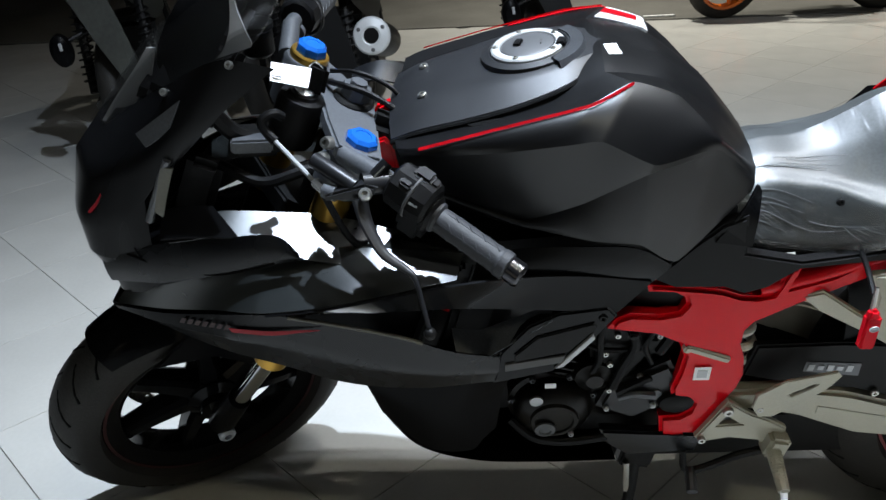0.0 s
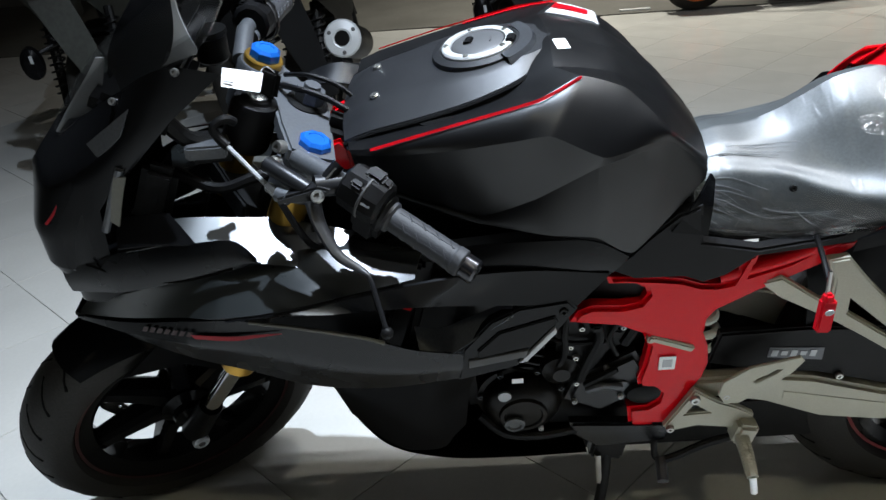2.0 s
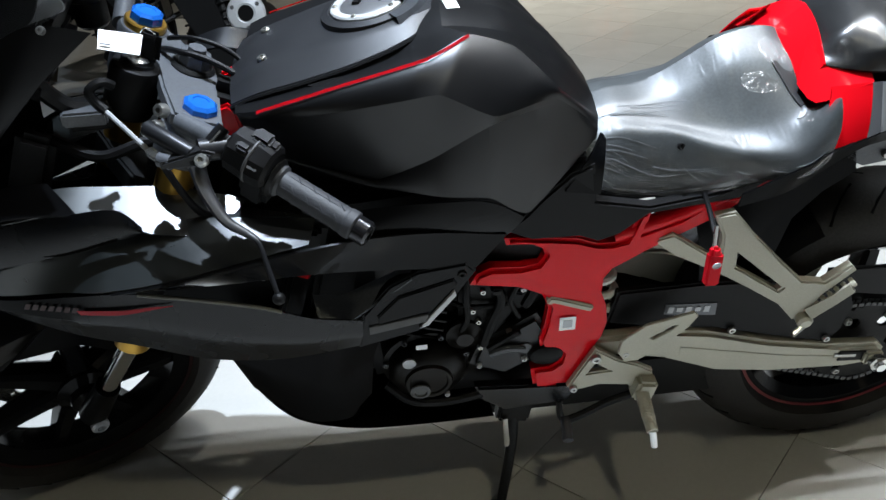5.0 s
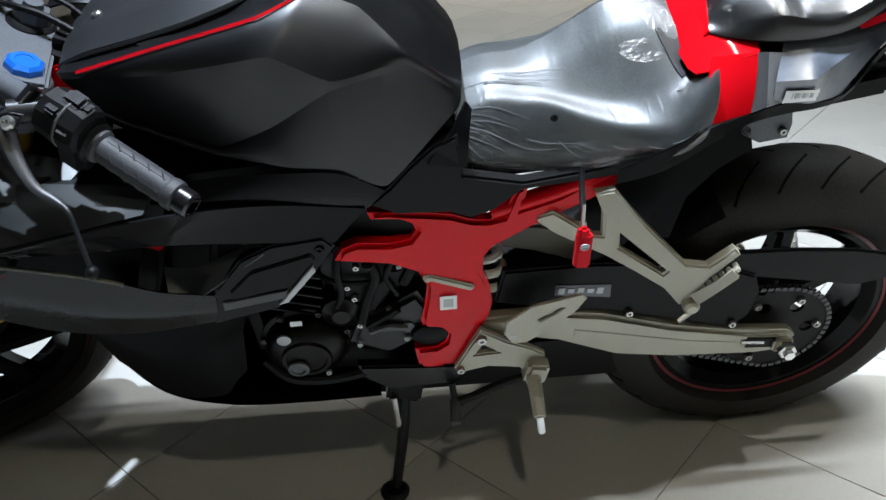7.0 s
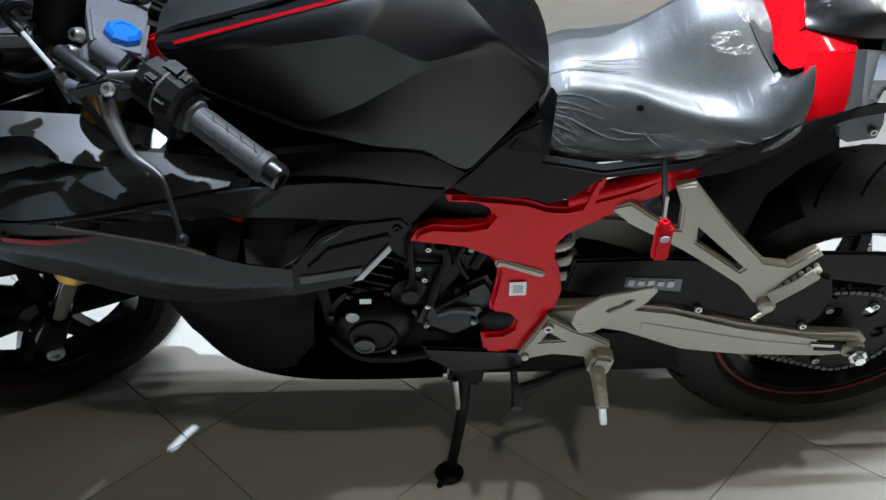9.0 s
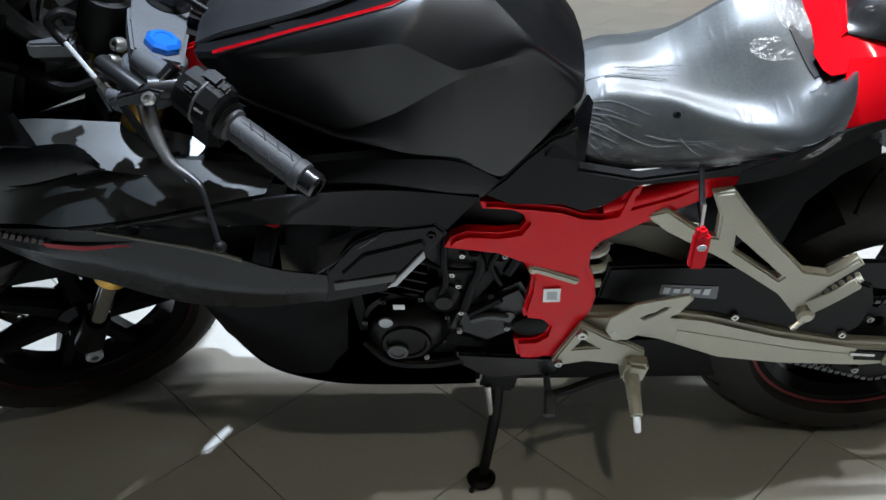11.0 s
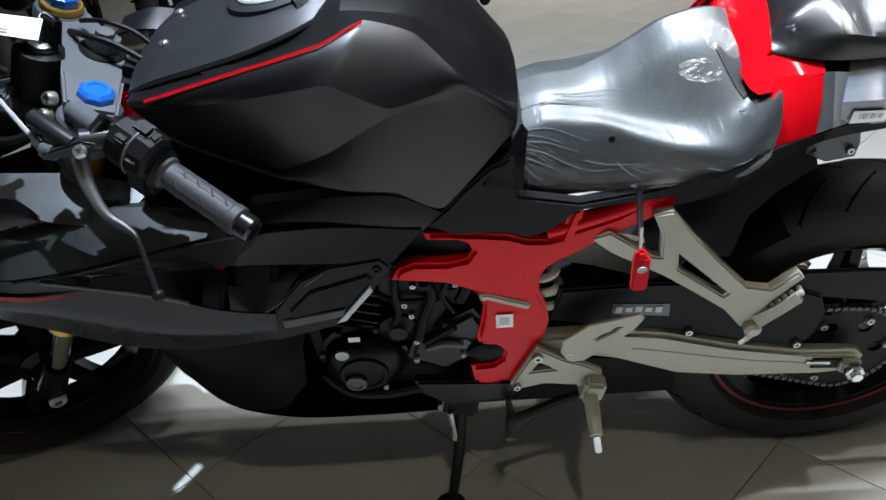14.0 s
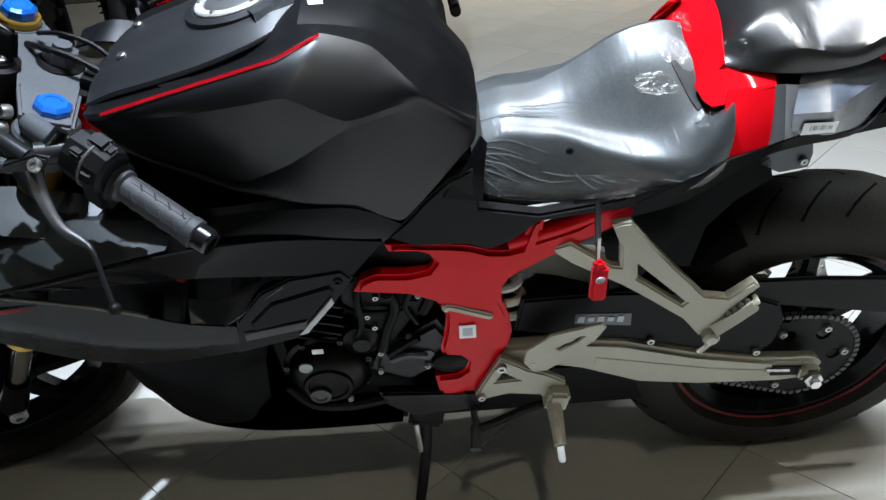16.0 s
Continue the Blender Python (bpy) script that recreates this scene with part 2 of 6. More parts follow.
def skin(rails, n=36, rows=3, thick=0.0, bulge=0.0, mirror=False, out=(0, -1, 0), kink=0.0):
    """A sheet through several long curves, each given by the same count of points; rows strips between each pair of curves."""
    bm = bmesh.new()
    curves = [spline(r, n, kink) for r in rails]
    sheet = []
    for a, b in zip(curves, curves[1:]):
        for i in range(rows):
            f = i / rows
            push = Vector(out) * bulge * 4 * f * (1 - f)
            sheet.append([p.lerp(q, f) + push for p, q in zip(a, b)])
    sheet.append(curves[-1])
    grid_faces(bm, sheet)
    if mirror:
        other = [[Vector((p.x, -p.y, p.z)) for p in row] for row in sheet]
        grid_faces(bm, other)
        bmesh.ops.remove_doubles(bm, verts=bm.verts[:], dist=1e-4)
    bmesh.ops.recalc_face_normals(bm, faces=bm.faces[:])
    if thick:
        bmesh.ops.solidify(bm, geom=bm.faces[:], thickness=thick)
    return bm


def mirrored(bm):
    """A copy of bm on the other side of the bike."""
    b = bm.copy()
    bmesh.ops.transform(b, matrix=Matrix.Diagonal((1, -1, 1, 1)), verts=b.verts[:])
    bmesh.ops.reverse_faces(b, faces=b.faces[:])
    return b


def moved(bm, m):
    bmesh.ops.transform(bm, matrix=m, verts=bm.verts[:])
    return bm


def tube(pts, r, n=10, steps=0, taper=None):
    """A round bar along pts; steps > 0 smooths the line."""
    p = spline(pts, steps) if steps else [Vector(q) for q in pts]
    bm = bmesh.new()
    rows, side = [], None
    for i, c in enumerate(p):
        d = (p[min(i + 1, len(p) - 1)] - p[max(i - 1, 0)]).normalized()
        if side is None:
            side = d.orthogonal().normalized()
        side = (side - d * side.dot(d)).normalized()
        up = d.cross(side)
        rr = r if taper is None else r + (taper - r) * i / (len(p) - 1)
        rows.append([c + rr * (side * math.cos(a) + up * math.sin(a)) for a in (2 * math.pi * j / n for j in range(n))])
    vs = grid_faces(bm, rows, wrap=True)
    bm.faces.new(vs[0][::-1])
    bm.faces.new(vs[-1])
    return bm


def lathe(profile, n=32, m=None, cap=True):
    """A turned shape: profile rows of radius and place along the axis z."""
    bm = bmesh.new()
    rows = [[V(r * math.cos(a), r * math.sin(a), h) for a in (2 * math.pi * j / n for j in range(n))] for r, h in profile]
    vs = grid_faces(bm, rows, wrap=True)
    if cap:
        if profile[0][0] > 1e-5:
            bm.faces.new(vs[0][::-1])
        if profile[-1][0] > 1e-5:
            bm.faces.new(vs[-1])
    bmesh.ops.remove_doubles(bm, verts=bm.verts[:], dist=1e-6)
    return moved(bm, m) if m is not None else bm


def along(a, b):
    """A pose at a whose z axis points to b."""
    a, b = Vector(a), Vector(b)
    return Matrix.Translation(a) @ (b - a).to_track_quat("Z", "Y").to_matrix().to_4x4()


def plate(outline, y0, y1, holes=(), bevel=0.0, warp=None, steps=2):
    """A flat piece with its outline in the side plane (x, z), from y0 to y1; warp(x, z) adds to y."""
    bm = bmesh.new()
    for ring in (outline, *holes):
        vs = [bm.verts.new((x, y0, z)) for x, z in ring]
        for a, b in zip(vs, vs[1:] + vs[:1]):
            bm.edges.new((a, b))
    bmesh.ops.triangle_fill(bm, use_beauty=True, use_dissolve=False, edges=bm.edges[:])
    rim = [e for e in bm.edges if e.is_boundary]
    done = bmesh.ops.extrude_face_region(bm, geom=bm.faces[:])
    bmesh.ops.translate(bm, vec=(0, y1 - y0, 0), verts=[v for v in done["geom"] if isinstance(v, bmesh.types.BMVert)])
    bmesh.ops.recalc_face_normals(bm, faces=bm.faces[:])
    if bevel:
        flat = [e for e in bm.edges if len(e.link_faces) == 2 and e.calc_face_angle(0) > 0.7
                and abs(e.verts[0].co.y - e.verts[1].co.y) < 1e-6]
        bmesh.ops.bevel(bm, geom=flat, offset=bevel, segments=steps, affect="EDGES", clamp_overlap=True)
    if warp:
        for v in bm.verts:
            v.co.y += warp(v.co.x, v.co.z)
    return bm


def block(size, m=None, bevel=0.004, segments=2):
    bm = bmesh.new()
    bmesh.ops.create_cube(bm, size=1.0)
    bmesh.ops.scale(bm, vec=size, verts=bm.verts[:])
    if bevel:
        bmesh.ops.bevel(bm, geom=bm.edges[:], offset=bevel, segments=segments, affect="EDGES")
    return moved(bm, m) if m is not None else bm


def join(*bms):
    out = bmesh.new()
    for b in bms:
        me = bpy.data.meshes.new("tmp")
        b.to_mesh(me)
        b.free()
        out.from_mesh(me)
        bpy.data.meshes.remove(me)
    return out


def bolt(x, y, z, r=0.007, parent=None, mat=None, facing=(0, -1, 0), name="bolt", h=0.006):
    """A button-head bolt with a hexagon socket."""
    m = along((x, y, z), Vector((x, y, z)) + Vector(facing))
    bm = lathe([(r, 0), (r, h * 0.5), (r * 0.8, h), (r * 0.42, h), (r * 0.4, h * 0.45), (0, h * 0.45)], 12, m)
    return part(name, bm, mat or BOLT, parent)

# ---- room ----
def room():
    def wall(name, cx, cy, sx, sy):
        w = part(name, block((sx, sy, 3.1), pose(cx, cy, 1.55), 0), WALLPAINT, smooth=False)
        tagged(w, "plain dark painted showroom wall", "wall", kind="structure")

    wall("wall_north", 0, 9.1, 14.4, 0.2)
    # the wall behind the camera, with tall slits added for the fill strips
    openings = [[(x - w / 2 - 0.03, 0.09), (x + w / 2 + 0.03, 0.09), (x + w / 2 + 0.03, 1.95), (x - w / 2 - 0.03, 1.95)] for x, w in SLITS]
    south = part("wall_south", plate([(-7.2, 0.0), (7.2, 0.0), (7.2, 3.1), (-7.2, 3.1)], -4.2, -4.0, openings), WALLPAINT, smooth=False)
    tagged(south, "plain dark painted showroom wall with tall slits for unseen fill light", "wall", kind="structure")
    wall("wall_west", -7.1, 2.5, 0.2, 13.0)
    wall("wall_east", 7.1, 2.5, 0.2, 13.0)
    c = part("ceiling", block((14.4, 13.4, 0.12), pose(0, 2.5, 3.18), 0), CEILPAINT, smooth=False)
    tagged(c, "plain dark grey showroom ceiling", "ceiling", kind="structure")
    for lx, ly, lw, wide, tone in LAMPS:
        f = thing("downlight", "round white recessed ceiling downlight", "lamp", pose(lx, ly, 3.07), "ceiling downlights")
        part("bezel", lathe([(0.085, 0.05), (0.115, 0.05), (0.115, 0.0), (0.1, -0.008), (0.088, 0.0), (0.085, 0.05)], 24, cap=False), WHITE, f)
    fix = thing("batten_lamp", "white fluorescent batten lamp on the ceiling", "lamp", pose(TUBE[0], TUBE[1], 3.07))
    part("housing", block((1.84, 0.1, 0.05), pose(0, 0, 0.025), 0.008), WHITE, fix)
    slab = part("floor", block((14.4, 13.4, 0.1), pose(0, 2.5, -0.0565), 0), GROUT, smooth=False)
    tagged(slab, "grey grouted showroom floor under glazed tiles", "floor", kind="structure")
    far = part("dark_floor", block((14.2, 2.7, 0.012), pose(0, 7.62, 0.003), 0.003), DARKFLOOR)
    tagged(far, "dark floor strip at the far side of the showroom", "floor", kind="structure")
    return slab


floor = room()

# ---- motorcycle ----
BIKE = Matrix.Translation((0, 1.315, 0)) @ pose(0, 0, 0, 11, 0, 0)
bike = thing("motorcycle", "black sports motorcycle with red frame parked on its side stand", "motorcycle", BIKE)

# steering: the forks, bars and front wheel are turned to the left lock
HEAD = V(-0.11, 0, 0.925)
AXIS = V(math.sin(radians(24.5)), 0, math.cos(radians(24.5)))
STEER = Matrix.Translation(HEAD) @ Matrix.Rotation(radians(27), 4, AXIS) @ Matrix.Translation(-HEAD)
FORWARD = V(-AXIS.z, 0, AXIS.x)
# the front wheel stands on the floor, a little to the far side
WC = V(-0.43, 0.12, 0.291)
SW = BIKE.to_3x3().inverted().to_4x4() @ Matrix.Translation((0, 0, -0.054)) @ BIKE.to_3x3().to_4x4() @ Matrix.Translation(HEAD) @ Matrix.Rotation(radians(30), 4, AXIS) @ Matrix.Translation(-HEAD)


def down(d, f=0.035, y=0.0):
    """A point d metres down the steering axis from the head, f ahead of it and y to the right, before steering."""
    return HEAD - AXIS * d + FORWARD * f + V(0, y, 0)


# -- wheels --
def wheel(name, centre, radius, width, rim_r, m, label, stripe, spokes=6, first=0.35):
    turn = m @ Matrix.Translation(centre) @ pose(0, 0, 0, 90, 0, 0)
    w = width / 2
    rim = lathe([(rim_r - 0.012, -w * 0.72), (rim_r + 0.006, -w * 0.74), (rim_r + 0.006, -w * 0.66), (rim_r - 0.014, -w * 0.55), (rim_r - 0.022, -w * 0.2),
                 (rim_r - 0.022, w * 0.2), (rim_r - 0.014, w * 0.55), (rim_r + 0.006, w * 0.66), (rim_r + 0.006, w * 0.74), (rim_r - 0.012, w * 0.72),
                 (rim_r - 0.03, w * 0.5), (rim_r - 0.034, 0), (rim_r - 0.03, -w * 0.5), (rim_r - 0.012, -w * 0.72)], 64, cap=False)
    top = part(name, moved(rim, turn), GLOSS, bike, label)
    tyre = [(rim_r + 0.004, -w * 0.68)]
    for k in range(13):
        a = math.pi * k / 12
        tyre.append((rim_r + 0.012 + (radius - rim_r - 0.012) * math.sin(a) ** 0.75, -w * math.cos(a)))
    tyre.append((rim_r + 0.004, w * 0.68))
    part("tyre", moved(lathe(tyre, 96, cap=False), turn), RUBBER, top, "worn-free black rubber tyre with cut tread")
    # tread grooves as thin dark bars sunk into the crown
    for k in range(26):
        a = 2 * math.pi * k / 26
        for side in (-1, 1):
            pts = []
            for j in range(5):
                h = side * w * (0.12 + 0.17 * j)
                b = math.acos(max(-1, min(1, -h / w)))
                r = rim_r + 0.012 + (radius - rim_r - 0.012) * math.sin(b) ** 0.75 - 0.0025
                c = a + 0.05 * j + (0.1 if side > 0 else 0)
                pts.append((r * math.cos(c), r * math.sin(c), h))
            part("tread_groove", moved(tube(pts, 0.0032, 6), turn), SEAM, top)
    hub = lathe([(0.0, -0.06), (0.03, -0.06), (0.032, -0.045), (0.05, -0.035), (0.05, 0.035), (0.032, 0.045), (0.03, 0.06), (0, 0.06)], 28)
    part("hub", moved(hub, turn), GLOSS, top)
    for k in range(spokes):
        a = 2 * math.pi * k / spokes + first
        spoke = bmesh.new()
        rows = []
        for f in (0, 0.25, 0.5, 0.75, 1.0):
            r = 0.045 + (rim_r - 0.022 - 0.045) * f
            hw, ht = 0.021 - 0.008 * f + 0.012 * max(0, f - 0.8), 0.028 - 0.008 * f
            c, s = math.cos(a + 0.1 * f), math.sin(a + 0.1 * f)
            ring = [(hw, -ht * 0.6), (hw * 0.6, -ht), (-hw * 0.6, -ht), (-hw, -ht * 0.6), (-hw, ht * 0.6), (-hw * 0.6, ht), (hw * 0.6, ht), (hw, ht * 0.6)]
            rows.append([V(r * c - u * s, r * s + u * c, h) for u, h in ring])
        grid_faces(spoke, rows, wrap=True)
        part("spoke", moved(spoke, turn), GLOSS, top)
    for side in (-1, 1):
        line = lathe([(rim_r - 0.002, side * w * 0.745), (rim_r + 0.004, side * w * 0.75), (rim_r + 0.004, side * w * 0.765), (rim_r - 0.002, side * w * 0.76)], 64, cap=False)
        part("rim_stripe", moved(line, turn), stripe, top)
    return top, turn


RIMDARK = material("dark_red_rim_line", (0.035, 0.006, 0.007), 0.4)
RIMRED = material("dull_red_rim_line", (0.16, 0.012, 0.014), 0.4)
front_wheel, FT = wheel("front_wheel", WC, 0.288, 0.115, 0.202, SW, "black alloy wheel turned to the left", RIMDARK, 7, radians(184))
rear_wheel, RT = wheel("rear_wheel", V(0.968, 0, 0.312), 0.313, 0.146, 0.206, Matrix.Identity(4), "black alloy wheel with thin red rim line", RIMRED)


def brake_disc(turn, y, radius, inner, parent, n=8):
    def circle(cx, cz, r, k):
        return [(cx + r * math.cos(2 * math.pi * i / k), cz + r * math.sin(2 * math.pi * i / k)) for i in range(k)]

    edge = [((radius + 0.004 * math.cos(n * a)) * math.cos(a), (radius + 0.004 * math.cos(n * a)) * math.sin(a)) for a in (2 * math.pi * k / 96 for k in range(96))]
    holes = [circle(0, 0, inner, 48)]
    for k in range(24):
        a = 2 * math.pi * k / 24
        r = inner + (0.009 if k % 2 else 0.022)
        holes.append(circle(r * math.cos(a), r * math.sin(a), 0.0042, 8))
    bm = plate(edge, y - 0.002, y + 0.002, holes)
    part("brake_disc", moved(bm, turn @ pose(0, 0, 0, -90, 0, 0)), STEEL, parent, "wave-edged drilled steel brake disc")


brake_disc(FT, 0.055, 0.145, 0.112, front_wheel)
brake_disc(RT, 0.075, 0.115, 0.085, rear_wheel)
part("axle", moved(lathe([(0, -0.09), (0.012, -0.09), (0.012, 0.09), (0, 0.09)], 16), FT), STEEL, front_wheel)

# -- forks --
for side in (-1, 1):
    y = 0.1 * side
    a, b = down(-0.005, y=y), down(0.475, y=y)
    outer = moved(tube([down(0.02, y=y), down(0.25, y=y)], 0.0255, 20), STEER)
    # this stretch of the gold tube is coloured black, as if in shade
    dark_stretch = moved(tube([down(0.25, y=y), down(0.43, y=y)], 0.0262, 20), STEER)
    fork = part("fork_leg", outer, GOLD, bike, "gold upside-down fork tube")
    part("fork_shroud", dark_stretch, BELLY, fork, "gold fork tube blackened behind the fairing")
    top_end, low_end = STEER @ down(0.44, y=y), SW @ (WC + V(0, y * 0.95, 0.01))
    part("fork_slider", tube([top_end, top_end.lerp(low_end, 0.66)], 0.0155, 18), CHROME, fork, "polished steel inner fork tube")
    part("dust_seal", moved(tube([down(0.425, y=y), down(0.447, y=y)], 0.0275, 18), STEER), GOLD, fork)
    foot = tube([top_end.lerp(low_end, 0.6), top_end.lerp(low_end, 0.8), low_end], 0.021, 14, 8, taper=0.026)
    part("fork_foot", foot, BELLY, fork)
    part("axle_nut", moved(lathe([(0.016, 0), (0.016, 0.008), (0.012, 0.012), (0.007, 0.012), (0.006, 0.004), (0, 0.004)], 6 if side > 0 else 16,
                                 along(WC + V(0, y * 1.15, 0), WC + V(0, y * 2, 0))), SW), SILVER, fork)
    sink = 0.018 if side < 0 else 0.0
    capm = Matrix.Translation((0.006 if side < 0 else 0, 0, -0.003)) @ STEER @ along(down(sink - 0.004, y=y), down(sink - 0.1, y=y))
    facets = lathe([(0.0, 0.0062), (0.011, 0.0062), (0.0115, 0.0072), (0.0175, 0.0072), (0.0222, 0.003), (0.023, -0.002), (0.023, -0.009)], 8, capm)
    part("fork_cap", facets, BLUE, fork, "blue anodised faceted fork cap", sharp=15)
    part("cap_collar", lathe([(0.0255, -0.03), (0.028, -0.028), (0.0285, -0.01), (0.027, -0.008), (0.0255, -0.008)], 28, capm), GOLD, fork, "gold anodised collar")
    part("fork_ring", lathe([(0.031, -0.05), (0.0345, -0.048), (0.0345, -0.022), (0.032, -0.018), (0.028, -0.018)], 28, capm), GREYCAST, fork)

# triple clamps
def clamp(d, thick, name, mat, width=0.03):
    ring = []
    for x, y in ((0.04, -0.135), (0.012, -0.142), (-0.028, -0.02), (-0.034, 0.0), (-0.028, 0.02), (0.012, 0.142), (0.04, 0.135), (0.068, 0.115), (0.06, 0.05), (0.05, 0.0), (0.06, -0.05), (0.068, -0.115)):
        ring.append((x, y))
    bm = bmesh.new()
    lo = [bm.verts.new(HEAD - AXIS * (d + thick) + FORWARD * x + V(0, y, 0)) for x, y in ring]
    hi = [bm.verts.new(HEAD - AXIS * d + FORWARD * x + V(0, y, 0)) for x, y in ring]
    bm.faces.new(lo)
    bm.faces.new(hi[::-1])
    for i in range(len(ring)):
        k = (i + 1) % len(ring)
        bm.faces.new((lo[i], lo[k], hi[k], hi[i]))
    bmesh.ops.recalc_face_normals(bm, faces=bm.faces[:])
    bmesh.ops.bevel(bm, geom=bm.edges[:], offset=0.004, segments=2, affect="EDGES")
    return part(name, moved(bm, STEER), mat, bike)


top_clamp = clamp(0.018, 0.022, "top_clamp", GREYCAST)
low_clamp = clamp(0.20, 0.035, "lower_clamp", DARK)
SM = STEER @ along(HEAD, HEAD + AXIS)
part("stem_nut", lathe([(0.0, 0.012), (0.012, 0.012), (0.013, 0.006), (0.021, 0.004), (0.022, -0.006), (0.022, -0.018), (0.03, -0.02), (0.03, -0.024)], 8, SM), GREYCAST, top_clamp, "steel steering stem nut", sharp=15)
part("stem", tube([STEER @ down(0.03, 0), STEER @ down(0.21, 0)], 0.028, 18), DARK, low_clamp)
# ignition lock ahead of the stem, with key and white tag
lock = STEER @ along(down(0.016, 0.075), down(-0.1, 0.075))
ign = part("ignition_lock", lathe([(0.031, -0.075), (0.033, -0.07), (0.033, -0.012), (0.03, -0.004), (0.022, -0.002), (0.02, 0.002), (0, 0.002)], 28, lock), PLASTIC, bike, "black ignition lock barrel")
part("lock_face", lathe([(0.016, 0.0015), (0.016, 0.006), (0.012, 0.008), (0, 0.008)], 20, lock), STEEL, ign)
part("key_blade", block((0.004, 0.012, 0.02), lock @ pose(0, 0, 0.012, 0, 0, 30), 0.001), STEEL, ign)
part("key_head", block((0.012, 0.03, 0.04), Matrix.Translation((-0.158, -0.03, 0.956)) @ pose(0, 0, 0, 15, 15, 70), 0.005), PLASTIC, ign, "black plastic key head")
part("key_ring", tube([(-0.165, -0.032, 0.975), (-0.157, -0.035, 0.982), (-0.148, -0.034, 0.974), (-0.15, -0.03, 0.962)], 0.0014, 6, 12), STEEL, ign)
part("key_tag", skin([[(-0.215, -0.033, 0.984), (-0.163, -0.03, 0.971)], [(-0.215, -0.058, 0.969), (-0.167, -0.055, 0.955)]], 5, 2, thick=0.0012), WHITE, ign, "white paper key tag")
part("tag_print", skin([[(-0.2115, -0.0525, 0.9745), (-0.199, -0.052, 0.9712)], [(-0.2118, -0.0545, 0.9735), (-0.1993, -0.054, 0.9702)]], 3, 1, thick=0.0006), INK, ign)

# cables and the right-hand bar root beside the stem
part("throttle_cable", tube([(-0.16, 0.02, 0.93), (-0.125, -0.01, 0.935), (-0.09, -0.02, 0.925), (-0.055, -0.03, 0.905)], 0.0045, 8, 18), PLASTIC, top_clamp)
part("throttle_cable", tube([(-0.15, 0.04, 0.935), (-0.11, 0.02, 0.94), (-0.07, 0.01, 0.925), (-0.04, -0.005, 0.9)], 0.0035, 8, 18), PLASTIC, top_clamp)
part("inner_panel", skin([[(-0.135, 0.1, 0.885), (-0.1, 0.105, 0.888), (-0.06, 0.11, 0.878), (-0.03, 0.11, 0.858)], [(-0.13, 0.135, 0.895), (-0.09, 0.145, 0.902), (-0.05, 0.15, 0.89), (-0.01, 0.15, 0.865)],
                          [(-0.125, 0.18, 0.875), (-0.08, 0.19, 0.88), (-0.04, 0.195, 0.87), (0.0, 0.19, 0.84)]], 18, 4, thick=0.003), FAIRING, top_clamp, "black curved inner panel")
part("stem_boss", lathe([(0.026, -0.01), (0.03, -0.006), (0.03, 0.004), (0.026, 0.008), (0, 0.008)], 20, SM @ pose(0, 0, -0.02)), DARK, top_clamp)

# -- handlebars --
GS, GE = V(-0.004, -0.208, 0.851), V(0.101, -0.271, 0.800)
GD = (GE - GS).normalized()
GUP = V(0, 0, 1) - GD * GD.z
GUP.normalize()
GSIDE = GD.cross(GUP)
UNSTEER = STEER.inverted()
OTHER = STEER @ Matrix.Diagonal((1, -1, 1, 1)) @ UNSTEER


def at(s, u=0.0, v=0.0):
    """A point s metres along the left bar from the grip's start, u up and v across."""
    return GS + GD * s + GUP * u + GSIDE * v


def both(name, bm, mat, parents, label=""):
    """A part of the left bar, and its counterpart on the right one."""
    twin = moved(bm.copy(), OTHER)
    bmesh.ops.reverse_faces(twin, faces=twin.faces[:])
    a = part(name, bm, mat, parents[0], label)
    b = part(name, twin, mat, parents[1], label)
    return a, b


bars = both("handlebar", tube([at(-0.075), at(0.11)], 0.011, 14), GREYCAST, (bike, bike), "black clip-on handlebar")
grip = [(0.0175, -0.002), (0.0205, 0.0), (0.0205, 0.006), (0.0165, 0.009)]
grip += [(0.0168, 0.014), (0.0168, 0.095), (0.0172, 0.098)]
grip += [(0.0185, 0.1), (0.0185, 0.11), (0.016, 0.112)]
GM = along(GS, GE)
both("grip", lathe(grip, 28, GM), GRIP, bars, "ribbed black rubber grip")
for k in range(4):
    for q in range(6):
        a = 2 * math.pi * (q + 0.2) / 6
        pts = [GM @ V(0.0166 * math.cos(a + 0.16 * j), 0.0166 * math.sin(a + 0.16 * j), 0.024 + 0.02 * k + 0.003 * j) for j in range(4)]
        both("grip_rib", tube(pts, 0.0011, 5), GRIP, bars)
for q in range(6):
    a = 2 * math.pi * (q + 0.55) / 6
    both("grip_line", tube([GM @ V(0.0164 * math.cos(a), 0.0164 * math.sin(a), h) for h in (0.014, 0.095)], 0.0008, 5), GRIP, bars)
both("bar_end", lathe([(0.013, 0.11), (0.0165, 0.113), (0.0165, 0.129), (0.014, 0.132), (0.008, 0.132), (0.0075, 0.127), (0, 0.127)], 24, GM), DARKCHROME, bars, "polished black bar-end weight")
both("bar_clamp", join(lathe([(0.034, -0.022), (0.037, -0.018), (0.037, 0.018), (0.034, 0.022)], 26, along(STEER @ down(0.072, y=-0.1), STEER @ down(0.2, y=-0.1))),
                       tube([V(-0.118, -0.133, 0.898), V(-0.066, -0.181, 0.892)], 0.0135, 16), tube([V(-0.07, -0.178, 0.893), V(-0.05, -0.19, 0.887)], 0.0125, 16)), GREYCAST, bars, "grey cast clip-on clamp")
